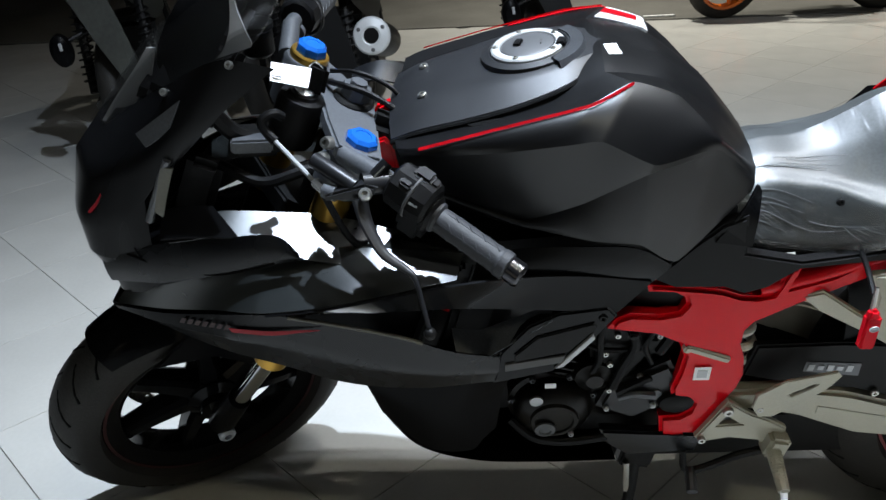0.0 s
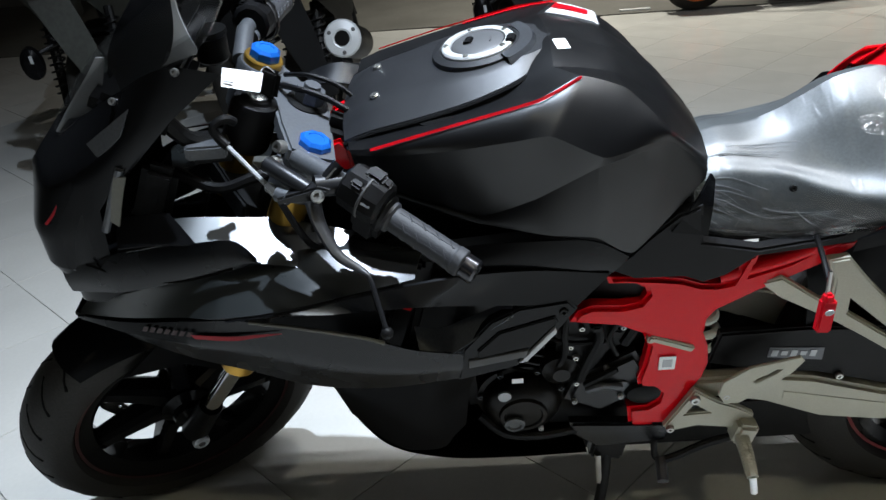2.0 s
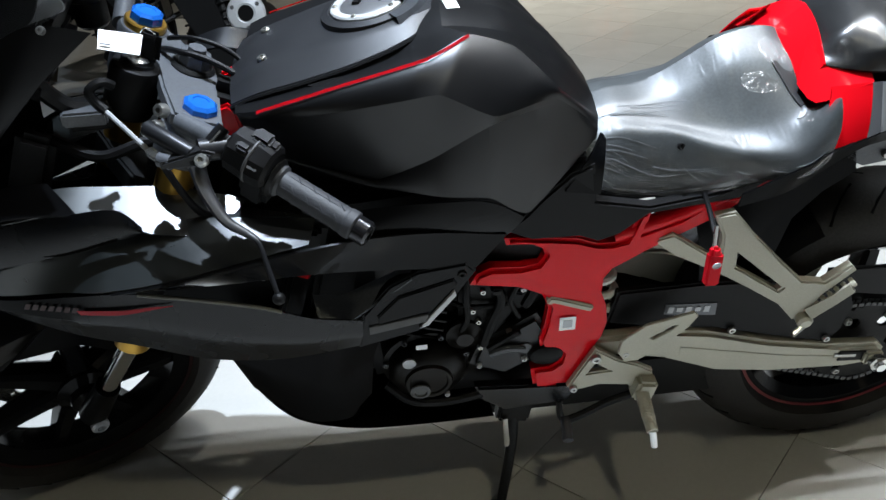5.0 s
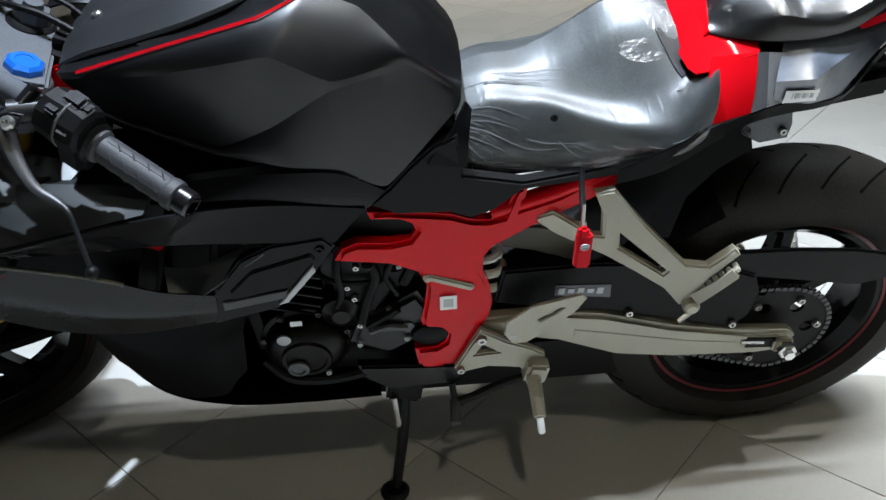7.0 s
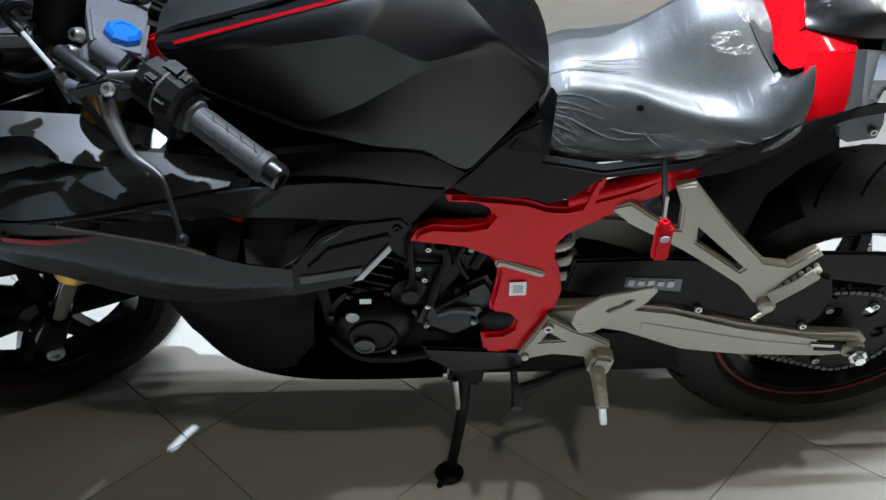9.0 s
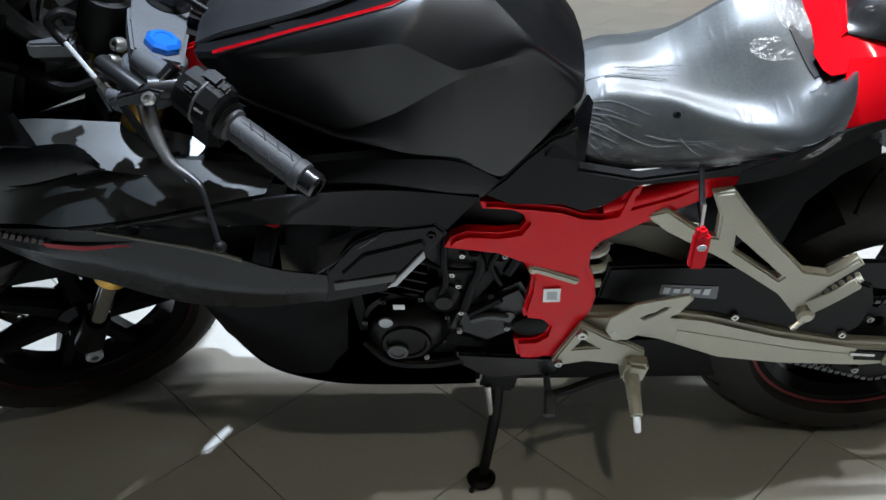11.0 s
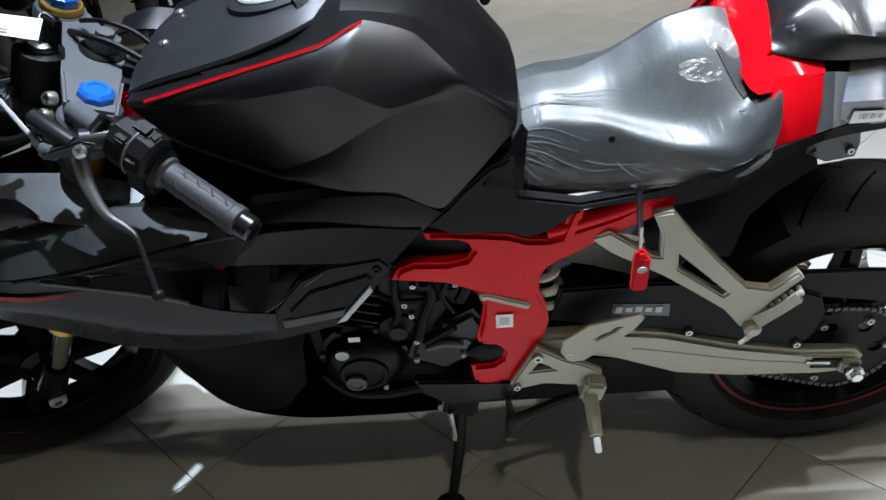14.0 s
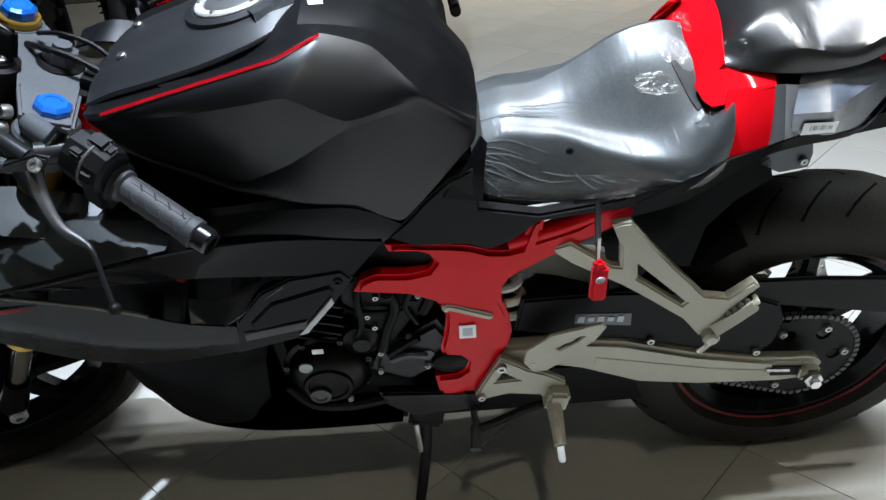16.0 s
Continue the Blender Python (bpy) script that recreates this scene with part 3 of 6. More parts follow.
# switch housing
SWM = Matrix.Translation((-0.025, -0.202, 0.878)) @ along((0, 0, 0), GD).to_3x3().to_4x4()
sw = lathe([(0.024, -0.033), (0.0295, -0.029), (0.031, 0.0), (0.031, 0.012), (0.0285, 0.022), (0.023, 0.026)], 10, SWM)
switch = both("switch_housing", sw, PLASTIC, (bike, bike), "black plastic switch housing")
both("housing_seam", lathe([(0.0305, -0.002), (0.032, -0.001), (0.032, 0.001), (0.0305, 0.002)], 20, SWM, cap=False), INK, switch)
TOPM = Matrix.Translation((-0.012, -0.203, 0.905)) @ pose(0, 0, 0, 12, 22, -32)
both("rocker_switch", block((0.026, 0.02, 0.014), TOPM, 0.004), PLASTIC, switch)
both("rocker_button", block((0.012, 0.014, 0.01), TOPM @ pose(0.016, 0.0, -0.002, 0, 10, 0), 0.003), PLASTIC, switch)
both("horn_button", block((0.018, 0.012, 0.012), Matrix.Translation((-0.035, -0.215, 0.902)) @ pose(0, 0, 0, 12, 22, -32), 0.003), PLASTIC, switch)
both("switch_mark", block((0.012, 0.003, 0.0012), Matrix.Translation((-0.028, -0.232, 0.884)) @ pose(0, 0, 0, 62, 20, -24), 0), SILVER, switch)
both("housing_collar", lathe([(0.022, -0.016), (0.0255, -0.012), (0.0255, -0.002), (0.021, 0.002)], 24, GM), PLASTIC, switch)
both("housing_foot", block((0.04, 0.03, 0.05), Matrix.Translation((-0.03, -0.205, 0.845)) @ pose(0, 0, 0, 10, 25, -30), 0.008), PLASTIC, switch)
# clutch lever with its perch, cable and ball end
perch = part("lever_perch", join(tube([V(-0.15, -0.168, 0.912), V(-0.126, -0.186, 0.905), V(-0.098, -0.203, 0.893)], 0.0105, 14, 9),
                                 plate([(-0.135, 0.889), (-0.085, 0.902), (-0.07, 0.896), (-0.08, 0.882), (-0.135, 0.88)], -0.214, -0.195, bevel=0.003),
                                 tube([V(-0.09, -0.2, 0.895), V(-0.06, -0.19, 0.89)], 0.014, 14)), LEVER, bike, "dark cast clutch lever perch")
part("clutch_switch", tube([V(-0.078, -0.195, 0.898), V(-0.058, -0.183, 0.914)], 0.0085, 14), GLOSS, perch, "black clutch switch")
part("switch_band", tube([V(-0.0795, -0.2035, 0.9), V(-0.061, -0.1915, 0.914)], 0.0022, 6), STEEL, perch)
lever_pts = [V(-0.092, -0.215, 0.882), V(-0.085, -0.235, 0.862), V(-0.065, -0.262, 0.836), V(-0.04, -0.275, 0.822), V(-0.028, -0.285, 0.815), V(-0.02, -0.302, 0.79), V(-0.013, -0.318, 0.764)]
blade = spline(lever_pts, 26)
lev = bmesh.new()
rows = []
for i, c in enumerate(blade):
    d = (blade[min(i + 1, 25)] - blade[max(i - 1, 0)]).normalized()
    s1 = d.cross(V(0.55, -0.55, 0.6)).normalized()
    s2 = d.cross(s1)
    f = i / 25
    hw, ht = 0.0115 - 0.0085 * min(1, f * 1.45), 0.0048 - 0.0022 * f
    rows.append([c + s1 * hw * math.cos(a) + s2 * ht * math.sin(a) for a in (2 * math.pi * k / 10 for k in range(10))])
vs = grid_faces(lev, rows, wrap=True)
lever = part("clutch_lever", lev, LEVER, bike, "dark grey alloy clutch lever")
ball = bmesh.new()
bmesh.ops.create_uvsphere(ball, u_segments=18, v_segments=12, radius=0.0078, matrix=Matrix.Translation(V(-0.012, -0.32, 0.757)))
part("ball_end", ball, DARK, lever)
bolt(-0.084, -0.221, 0.893, 0.0085, lever, facing=(-0.1, -0.6, 0.75))
part("cable_sleeve", tube([V(-0.195, -0.105, 0.94), V(-0.205, -0.112, 0.949), V(-0.219, -0.12, 0.943), V(-0.215, -0.122, 0.928), V(-0.204, -0.128, 0.918)], 0.0062, 10, 20), PLASTIC, perch)
part("clutch_cable", tube([V(-0.206, -0.127, 0.92), V(-0.145, -0.19, 0.888)], 0.0032, 8), SILVER, perch, "silver clutch cable")
part("cable_nut", tube([V(-0.15, -0.185, 0.891), V(-0.137, -0.197, 0.886)], 0.0065, 6), STEEL, perch)
part("adjuster", tube([V(-0.137, -0.197, 0.886), V(-0.122, -0.205, 0.885)], 0.0095, 16), GREYCAST, perch)
for x, y, z in ((-0.133, -0.138, 0.918), (-0.141, -0.148, 0.902)):
    bolt(x, y, z, 0.009, perch, facing=(-0.45, -0.75, 0.5), h=0.012)
# right-hand brake reservoir
res = STEER @ down(0.02, 0.09, 0.19)
part("brake_reservoir", lathe([(0.02, -0.05), (0.024, -0.045), (0.025, -0.01), (0.027, -0.008), (0.027, 0.0), (0, 0.0)], 22, Matrix.Translation(res)), DARK, bars[1])

# -- fuel tank --
R0 = [(-0.062, 0, 0.904), (-0.02, 0, 0.918), (0.05, 0, 0.941), (0.14, 0, 0.961), (0.22, 0, 0.985), (0.3, 0, 0.962), (0.37, 0, 0.915), (0.428, 0, 0.85)]
R1 = [(-0.056, -0.09, 0.897), (-0.02, -0.1, 0.907), (0.05, -0.108, 0.925), (0.14, -0.104, 0.949), (0.215, -0.09, 0.979), (0.295, -0.08, 0.962), (0.37, -0.07, 0.908), (0.426, -0.06, 0.848)]
R2 = [(-0.05, -0.138, 0.907), (-0.022, -0.15, 0.914), (0.07, -0.152, 0.938), (0.188, -0.15, 0.966), (0.243, -0.124, 0.981), (0.3, -0.127, 0.962), (0.35, -0.15, 0.917), (0.422, -0.105, 0.842)]
R3 = [(-0.046, -0.14, 0.897), (-0.01, -0.155, 0.903), (0.08, -0.172, 0.915), (0.155, -0.182, 0.928), (0.2, -0.187, 0.935), (0.266, -0.193, 0.903), (0.348, -0.158, 0.903), (0.42, -0.115, 0.832)]
R4 = [(-0.036, -0.098, 0.84), (0.0, -0.102, 0.818), (0.06, -0.12, 0.802), (0.115, -0.143, 0.794), (0.185, -0.166, 0.832), (0.262, -0.187, 0.888), (0.346, -0.158, 0.893), (0.42, -0.118, 0.828)]
R5 = [(-0.035, -0.1, 0.83), (0.0, -0.105, 0.81), (0.05, -0.122, 0.797), (0.111, -0.15, 0.788), (0.2, -0.182, 0.784), (0.262, -0.184, 0.777), (0.318, -0.168, 0.735), (0.416, -0.126, 0.82)]
R6 = [(-0.035, -0.085, 0.81), (0.0, -0.09, 0.79), (0.05, -0.105, 0.78), (0.111, -0.125, 0.77), (0.2, -0.15, 0.765), (0.262, -0.15, 0.757), (0.318, -0.13, 0.72), (0.412, -0.09, 0.80)]


def bulged(rails, bulges, n, rows, kink):
    """A mirrored sheet through long curves, each strip between two of them swelling outwards by its own amount."""
    curves = [spline(r, n, kink) for r in rails]
    sheet = []
    for a, b, swell in zip(curves, curves[1:], bulges):
        for i in range(rows):
            f = i / rows
            line = []
            for k, (p, q) in enumerate(zip(a, b)):
                away = (a[min(k + 1, n - 1)] - a[max(k - 1, 0)]).cross(q - p)
                away = away.normalized() if away.length > 1e-9 else V(0, 0, 1)
                if away.y * 0.8 - away.z * 0.6 > 0:
                    away.negate()
                line.append(p.lerp(q, f) + away * swell * 4 * f * (1 - f) * math.sin(math.pi * k / (n - 1)) ** 0.5)
            sheet.append(line)
    sheet.append(curves[-1])
    bm = bmesh.new()
    grid_faces(bm, sheet)
    grid_faces(bm, [[V(p.x, -p.y, p.z) for p in row] for row in sheet])
    bmesh.ops.remove_doubles(bm, verts=bm.verts[:], dist=1e-4)
    return bm


tank = part("fuel_tank", bulged([R0, R1, R2, R3, R4, R5, R6], (0.004, 0.0, 0.006, 0.0, 0.003, 0.0), 80, 7, 0.62), MATTE, bike, "matte black faceted fuel tank", sharp=13)
front = bmesh.new()
prow = [Vector(r[0]) for r in (R0, R1, R2, R3, R4, R5, R6)]
front.faces.new([front.verts.new(p) for p in prow] + [front.verts.new((p.x, -p.y, p.z)) for p in prow[:0:-1]])
part("tank_front", front, MATTE, tank)


def ridge(pts, width, lift, n=40):
    """A thin flat strip that follows pts on the tank's side."""
    c = spline(pts, n, 0.6)
    rows = [[p + V(0, -lift, lift * 0.6) + V(0, 0, 0) for p in c]]
    low = [p + V(0, -lift - width * 0.7, lift * 0.5 - width * 0.75) for p in c]
    bm = bmesh.new()
    rows.append(low)
    grid_faces(bm, rows)
    bmesh.ops.solidify(bm, geom=bm.faces[:], thickness=0.0008)
    return bm


stripe = ridge([(-0.022, -0.15, 0.914), (0.07, -0.152, 0.938), (0.188, -0.15, 0.966), (0.243, -0.124, 0.981)], 0.0038, 0.0042)
part("stripe", mirrored(stripe), REDTRIM, tank, "red pinstripe")
part("stripe", stripe, REDTRIM, tank, "red pinstripe")


def far_decal(a, b, u0, u1, f0, f1, lift=0.0016):
    """A decal that follows the tank's far side between two of its mirrored curves."""
    ca, cb = ([V(p.x, -p.y, p.z) for p in spline(r, 64, 0.6)] for r in (a, b))
    bm = bmesh.new()
    grid_faces(bm, [[ca[i].lerp(cb[i], f0 + (f1 - f0) * k / 3) + V(0, 0, lift) for i in range(int(63 * u0), int(63 * u1) + 1)] for k in range(4)])
    bmesh.ops.solidify(bm, geom=bm.faces[:], thickness=0.0006)
    return bm


part("decal_band", far_decal(R1, R2, 0.34, 0.6, 0.92, 1.0), REDTRIM, tank, "red decal band")
part("decal_patch", far_decal(R1, R2, 0.6, 0.74, 0.1, 1.0), WHITE, tank, "white decal patch")
part("decal_stroke", far_decal(R1, R2, 0.6, 0.7, 0.5, 0.85, 0.0028), REDTRIM, tank)
# raised centre cover with the filler
C0 = [(-0.066, 0, 0.905), (-0.03, 0, 0.93), (0.03, 0, 0.951), (0.1, 0, 0.969), (0.17, 0, 0.982), (0.222, 0, 0.985)]
C1 = [(-0.064, -0.06, 0.903), (-0.03, -0.062, 0.927), (0.03, -0.066, 0.947), (0.1, -0.07, 0.966), (0.17, -0.06, 0.98), (0.216, -0.035, 0.984)]
C2 = [(-0.06, -0.098, 0.899), (-0.022, -0.104, 0.915), (0.045, -0.11, 0.933), (0.11, -0.11, 0.951), (0.17, -0.092, 0.967), (0.214, -0.05, 0.977)]
C3 = [(-0.058, -0.104, 0.887), (-0.022, -0.11, 0.9), (0.045, -0.117, 0.919), (0.11, -0.117, 0.937), (0.175, -0.098, 0.955), (0.22, -0.055, 0.965)]
cover = part("tank_cover", skin([C0, C1, C2, C3], 48, 4, mirror=True), COVERGREY, bike, "dark grey plastic tank cover", sharp=22)
nose = bmesh.new()
prow = [Vector(r[0]) for r in (C0, C1, C2, C3)]
nose.faces.new([nose.verts.new(p) for p in prow] + [nose.verts.new((p.x, -p.y, p.z)) for p in prow[:0:-1]])
part("cover_nose", nose, COVERGREY, cover)
gap_line = [p + V(0, -0.004, -0.004) for p in spline(C2, 40)]
for side in (1, -1):
    part("cover_gap", tube([V(p.x, p.y * side, p.z) for p in gap_line], 0.0032, 6), SEAM, cover)
part("cover_clip", skin([[(0.04, -0.118, 0.927), (0.075, -0.122, 0.936), (0.09, -0.124, 0.938)], [(0.05, -0.128, 0.928), (0.075, -0.13, 0.934), (0.09, -0.131, 0.937)]], 8, 2, thick=0.002), SEAM, cover)
CAP = Matrix.Translation((0.125, 0, 0.976)) @ pose(0, 0, 0, 0, -9, 0)
part("cap_seat", lathe([(0.066, -0.012), (0.064, 0.0), (0.054, 0.003), (0.05, 0.0), (0.05, -0.01)], 48, CAP, cap=False), COVERGREY, cover)
surround = bmesh.new()
rows = []
for r, h in ((0.056, -0.004), (0.057, 0.004), (0.074, 0.003), (0.079, -0.006)):
    rows.append([CAP @ V(r * math.cos(a), r * math.sin(a), h) for a in (radians(-62 + 100 * k / 20) for k in range(21))])
grid_faces(surround, rows)
bmesh.ops.solidify(surround, geom=surround.faces[:], thickness=0.002)
part("cap_surround", surround, GREYCAST, cover, "grey raised plate behind the filler")
cap = part("filler_cap", lathe([(0.05, -0.006), (0.05, 0.004), (0.048, 0.006), (0.0385, 0.006), (0.037, 0.003), (0.037, 0.0), (0, 0.001)], 56, CAP), CLEAR_GREY, cover, "brushed alloy filler cap ring")
part("cap_disc", lathe([(0.0365, 0.001), (0.036, 0.005), (0.033, 0.0065), (0, 0.007)], 48, CAP), CAPGREY, cover)
part("cap_flap", block((0.02, 0.012, 0.004), CAP @ pose(-0.012, 0.004, 0.008, 0, 0, 70), 0.002), PLASTIC, cover)
part("cap_slot", block((0.014, 0.003, 0.003), CAP @ pose(0.018, -0.004, 0.007, 0, 0, 80), 0.001), INK, cover)
part("cap_hinge", block((0.012, 0.02, 0.008), CAP @ pose(0.044, -0.012, 0.005, 0, 0, -15), 0.002), PLASTIC, cover)
for k in range(5):
    a = 2 * math.pi * k / 5 + 0.5
    p = CAP @ V(0.0435 * math.cos(a), 0.0435 * math.sin(a), 0.006)
    bolt(p.x, p.y, p.z, 0.0038, cover, facing=(-0.15, 0, 1), h=0.002)
for y in (-0.045, 0.045):
    bolt(-0.018, y, 0.933, 0.0068, cover, facing=(-0.33, 0, 0.94), h=0.004)
part("tank_label", block((0.018, 0.026, 0.0012), Matrix.Translation((0.232, -0.035, 0.985)) @ pose(0, 0, 0, 7, 4, 10), 0), WHITE, tank, "small white paper label")
for k in range(2):
    part("label_print", block((0.004, 0.012 - 0.004 * k, 0.0014), Matrix.Translation((0.228 + 0.008 * k, -0.033, 0.986)) @ pose(0, 0, 0, 7, 4, 10), 0), SILVER, tank)
# red head-stock frame showing ahead of the tank
for side in (-1, 1):
    part("frame_head", plate([(-0.098, 0.835), (-0.097, 0.862), (-0.09, 0.874), (-0.072, 0.88), (-0.062, 0.868), (-0.056, 0.83)], side * 0.045, side * 0.062, bevel=0.004), RED, bike, "red painted frame head")

# -- seat --
S0 = [(0.405, 0, 0.81), (0.46, 0, 0.827), (0.505, 0, 0.831), (0.545, 0, 0.846), (0.585, 0, 0.87), (0.628, 0, 0.895), (0.685, 0, 0.906), (0.732, 0, 0.89)]
S1 = [(0.408, -0.035, 0.803), (0.46, -0.036, 0.819), (0.505, -0.038, 0.822), (0.545, -0.04, 0.829), (0.585, -0.048, 0.843), (0.628, -0.05, 0.868), (0.685, -0.058, 0.88), (0.734, -0.06, 0.872)]
S2 = [(0.412, -0.058, 0.793), (0.46, -0.06, 0.808), (0.505, -0.068, 0.807), (0.543, -0.078, 0.806), (0.585, -0.092, 0.804), (0.632, -0.108, 0.807), (0.685, -0.124, 0.826), (0.737, -0.124, 0.848)]
S3 = [(0.415, -0.082, 0.781), (0.463, -0.083, 0.798), (0.505, -0.09, 0.797), (0.541, -0.1, 0.797), (0.587, -0.126, 0.79), (0.635, -0.15, 0.789), (0.69, -0.171, 0.806), (0.728, -0.166, 0.872)]
S4 = [(0.417, -0.098, 0.758), (0.46, -0.101, 0.766), (0.505, -0.107, 0.765), (0.541, -0.115, 0.765), (0.587, -0.134, 0.758), (0.635, -0.156, 0.766), (0.69, -0.184, 0.788), (0.728, -0.184, 0.838)]
S5 = [(0.421, -0.112, 0.73), (0.46, -0.118, 0.72), (0.505, -0.122, 0.715), (0.54, -0.128, 0.714), (0.585, -0.14, 0.727), (0.635, -0.155, 0.742), (0.69, -0.187, 0.772), (0.72, -0.19, 0.8)]
S6 = [(x, y * 0.8, z - 0.008) for x, y, z in S5]


def round_skin(rails, n, m, kink=0.45, sag=0.0):
    """A sheet through the curves, smooth both ways, mirrored to the other side; sag presses the far rear corner down."""
    long = [spline(r, n) for r in rails]
    cols = [spline([c[i] for c in long], m, kink) for i in range(n)]

    def far(p):
        press = max(0.0, min(1.0, (p.x - 0.64) / 0.07)) * max(0.0, min(1.0, (abs(p.y) - 0.03) / 0.1))
        return V(p.x, -p.y, p.z - sag * press)

    bm = bmesh.new()
    grid_faces(bm, cols)
    grid_faces(bm, [[far(p) for p in col] for col in cols])
    bmesh.ops.remove_doubles(bm, verts=bm.verts[:], dist=1e-4)
    ends = [[*cols[k], *[far(p) for p in cols[k][:0:-1]]] for k in (0, -1)]
    for e in ends:
        bm.faces.new([bm.verts.new(p) for p in e])
    bmesh.ops.remove_doubles(bm, verts=bm.verts[:], dist=1e-4)
    return bm


seat = part("rider_seat", round_skin([S0, S1, S2, S3, S4, S5, S6], 56, 43, 0.3, 0.045), SEAT, bike, "black vinyl rider seat still wrapped in clear film")
P0 = [(0.742, 0, 0.9), (0.765, 0, 0.925), (0.8, 0, 0.95), (0.85, 0, 0.957), (0.92, 0, 0.965), (0.985, 0, 0.98), (1.05, 0, 0.99)]
P1 = [(0.738, -0.068, 0.903), (0.762, -0.078, 0.925), (0.8, -0.066, 0.941), (0.85, -0.05, 0.944), (0.92, -0.05, 0.952), (0.985, -0.046, 0.97), (1.05, -0.04, 0.985)]
P2 = [(0.734, -0.085, 0.893), (0.767, -0.105, 0.903), (0.812, -0.122, 0.916), (0.845, -0.125, 0.912), (0.885, -0.125, 0.911), (0.93, -0.118, 0.93), (1.05, -0.08, 0.985)]
P3 = [(0.73, -0.096, 0.887), (0.77, -0.118, 0.886), (0.813, -0.127, 0.885), (0.863, -0.128, 0.886), (0.909, -0.126, 0.896), (0.95, -0.118, 0.92), (1.05, -0.085, 0.97)]
P4 = [(x, y * 0.85, z - 0.012) for x, y, z in P3]
part("passenger_seat", round_skin([P0, P1, P2, P3, P4], 44, 33, 0.55), PILLION, bike, "black vinyl passenger seat wrapped in clear film")
part("airbox", block((0.12, 0.2, 0.12), pose(0.372, 0, 0.735), 0.02), BELLY, bike, "black airbox between tank and seat")
part("seat_pan", block((0.28, 0.2, 0.05), pose(0.565, 0, 0.712, 0, -4, 0), 0.012), BELLY, seat)
bolt(0.542, -0.116, 0.788, 0.005, seat, mat=DARK, facing=(0, -0.8, 0.5), name="stud")

# clear film over the seats: pulled tight on top, gathered into creases at the lower edge
def film_sheet(rails, n, m, lift, seed, flare):
    long = [spline(r, n) for r in rails]
    cols = [spline([c[i] for c in long], m) for i in range(n)]
    bm = bmesh.new()
    rows = []
    for i, col in enumerate(cols):
        row = []
        for j, p in enumerate(col):
            a, b = cols[max(i - 1, 0)][j], cols[min(i + 1, n - 1)][j]
            c, d = col[max(j - 1, 0)], col[min(j + 1, m - 1)]
            nor = (b - a).cross(d - c)
            if nor.length > 1e-9:
                nor.normalize()
            if nor.y > 0:
                nor.negate()
            f = j / (m - 1)
            fan = noise.noise(V(p.x * 45 + f * 4, p.z * 30, seed)) + 0.6 * noise.noise(V(p.x * 110 - f * 9, p.z * 45, seed + 3))
            soft = noise.noise(V(p.x * 16, p.z * 14 + p.y * 9, seed + 7))
            deep = 1.0 + 2.2 * max(0.0, 1 - abs(p.x - 0.43) / 0.07) + 1.2 * max(0.0, 1 - abs(p.x - 0.68) / 0.05)
            row.append(p + nor * (lift + 0.0035 * min(1.0, 0.25 + f) * abs(fan) * 0.6 * deep + 0.0012 * soft + flare * max(0, f - 0.85) * 6))
        rows.append(row)
    grid_faces(bm, rows)
    return bm


part("seat_film", film_sheet([S3, S4, S5], 170, 30, 0.002, 1.0, 0.002), FILM, seat, "creased clear packing film", sharp=25)


def crumple(name, c, w, h, nor, seed, parent):
    """A small patch of crumpled film."""
    bm = bmesh.new()
    z = Vector(nor).normalized()
    x = z.cross(V(0, 0, 1)).normalized()
    y = z.cross(x)
    rows = []
    for i in range(15):
        row = []
        for j in range(15):
            a, b = i / 7 - 1, j / 7 - 1
            u, v = a * math.sqrt(1 - b * b / 2) / 2, b * math.sqrt(1 - a * a / 2) / 2
            rag = 1 + 0.3 * noise.noise(V(a * 2, b * 2, seed + 5))
            k = noise.noise(V(u * 7, v * 7, seed)) + 0.7 * noise.noise(V(u * 16, v * 16, seed))
            row.append(Vector(c) + x * (u * rag * w + 0.003 * k) + y * (v * rag * h) + z * (0.003 + 0.0045 * k * max(1.05 - 2 * math.hypot(u, v), 0.15)))
        rows.append(row)
    grid_faces(bm, rows)
    return part(name, bm, CRINKLE, parent, smooth=False)


crumple("film_patch", (0.66, -0.08, 0.857), 0.062, 0.036, (0, -0.5, 0.86), 4.0, seat)
crumple("film_patch", (0.682, -0.048, 0.886), 0.04, 0.05, (0.1, -0.4, 0.9), 8.0, seat)
crumple("film_patch", (0.706, -0.012, 0.905), 0.03, 0.04, (0.2, -0.3, 0.9), 14.0, seat)
crumple("film_patch", (0.704, -0.142, 0.836), 0.034, 0.02, (0.1, -0.6, 0.8), 17.0, seat)
crumple("film_patch", (0.75, -0.102, 0.908), 0.03, 0.05, (-0.3, -0.85, 0.4), 21.0, seat)
SEAT_LINES = [spline(r, 60) for r in (S0, S1, S2, S3, S4, S5)]


def on_seat(u, f, lift=0.0012):
    """A point on the rider seat: u runs from tank to tail, f from the crown down the side."""
    i = min(int(u * 59), 58)
    col = spline([r[i].lerp(r[i + 1], u * 59 - i) for r in SEAT_LINES], 41, 0.45)
    k = min(int(f * 40), 39)
    a, b = col[k], col[k + 1]
    out = V(0, -(b.z - a.z), (b.y - a.y)) if (b - a).length > 1e-6 else V(0, -1, 0)
    out = V(0, -abs(out.y), abs(out.z)).normalized()
    return a.lerp(b, f * 40 - k) + out * lift


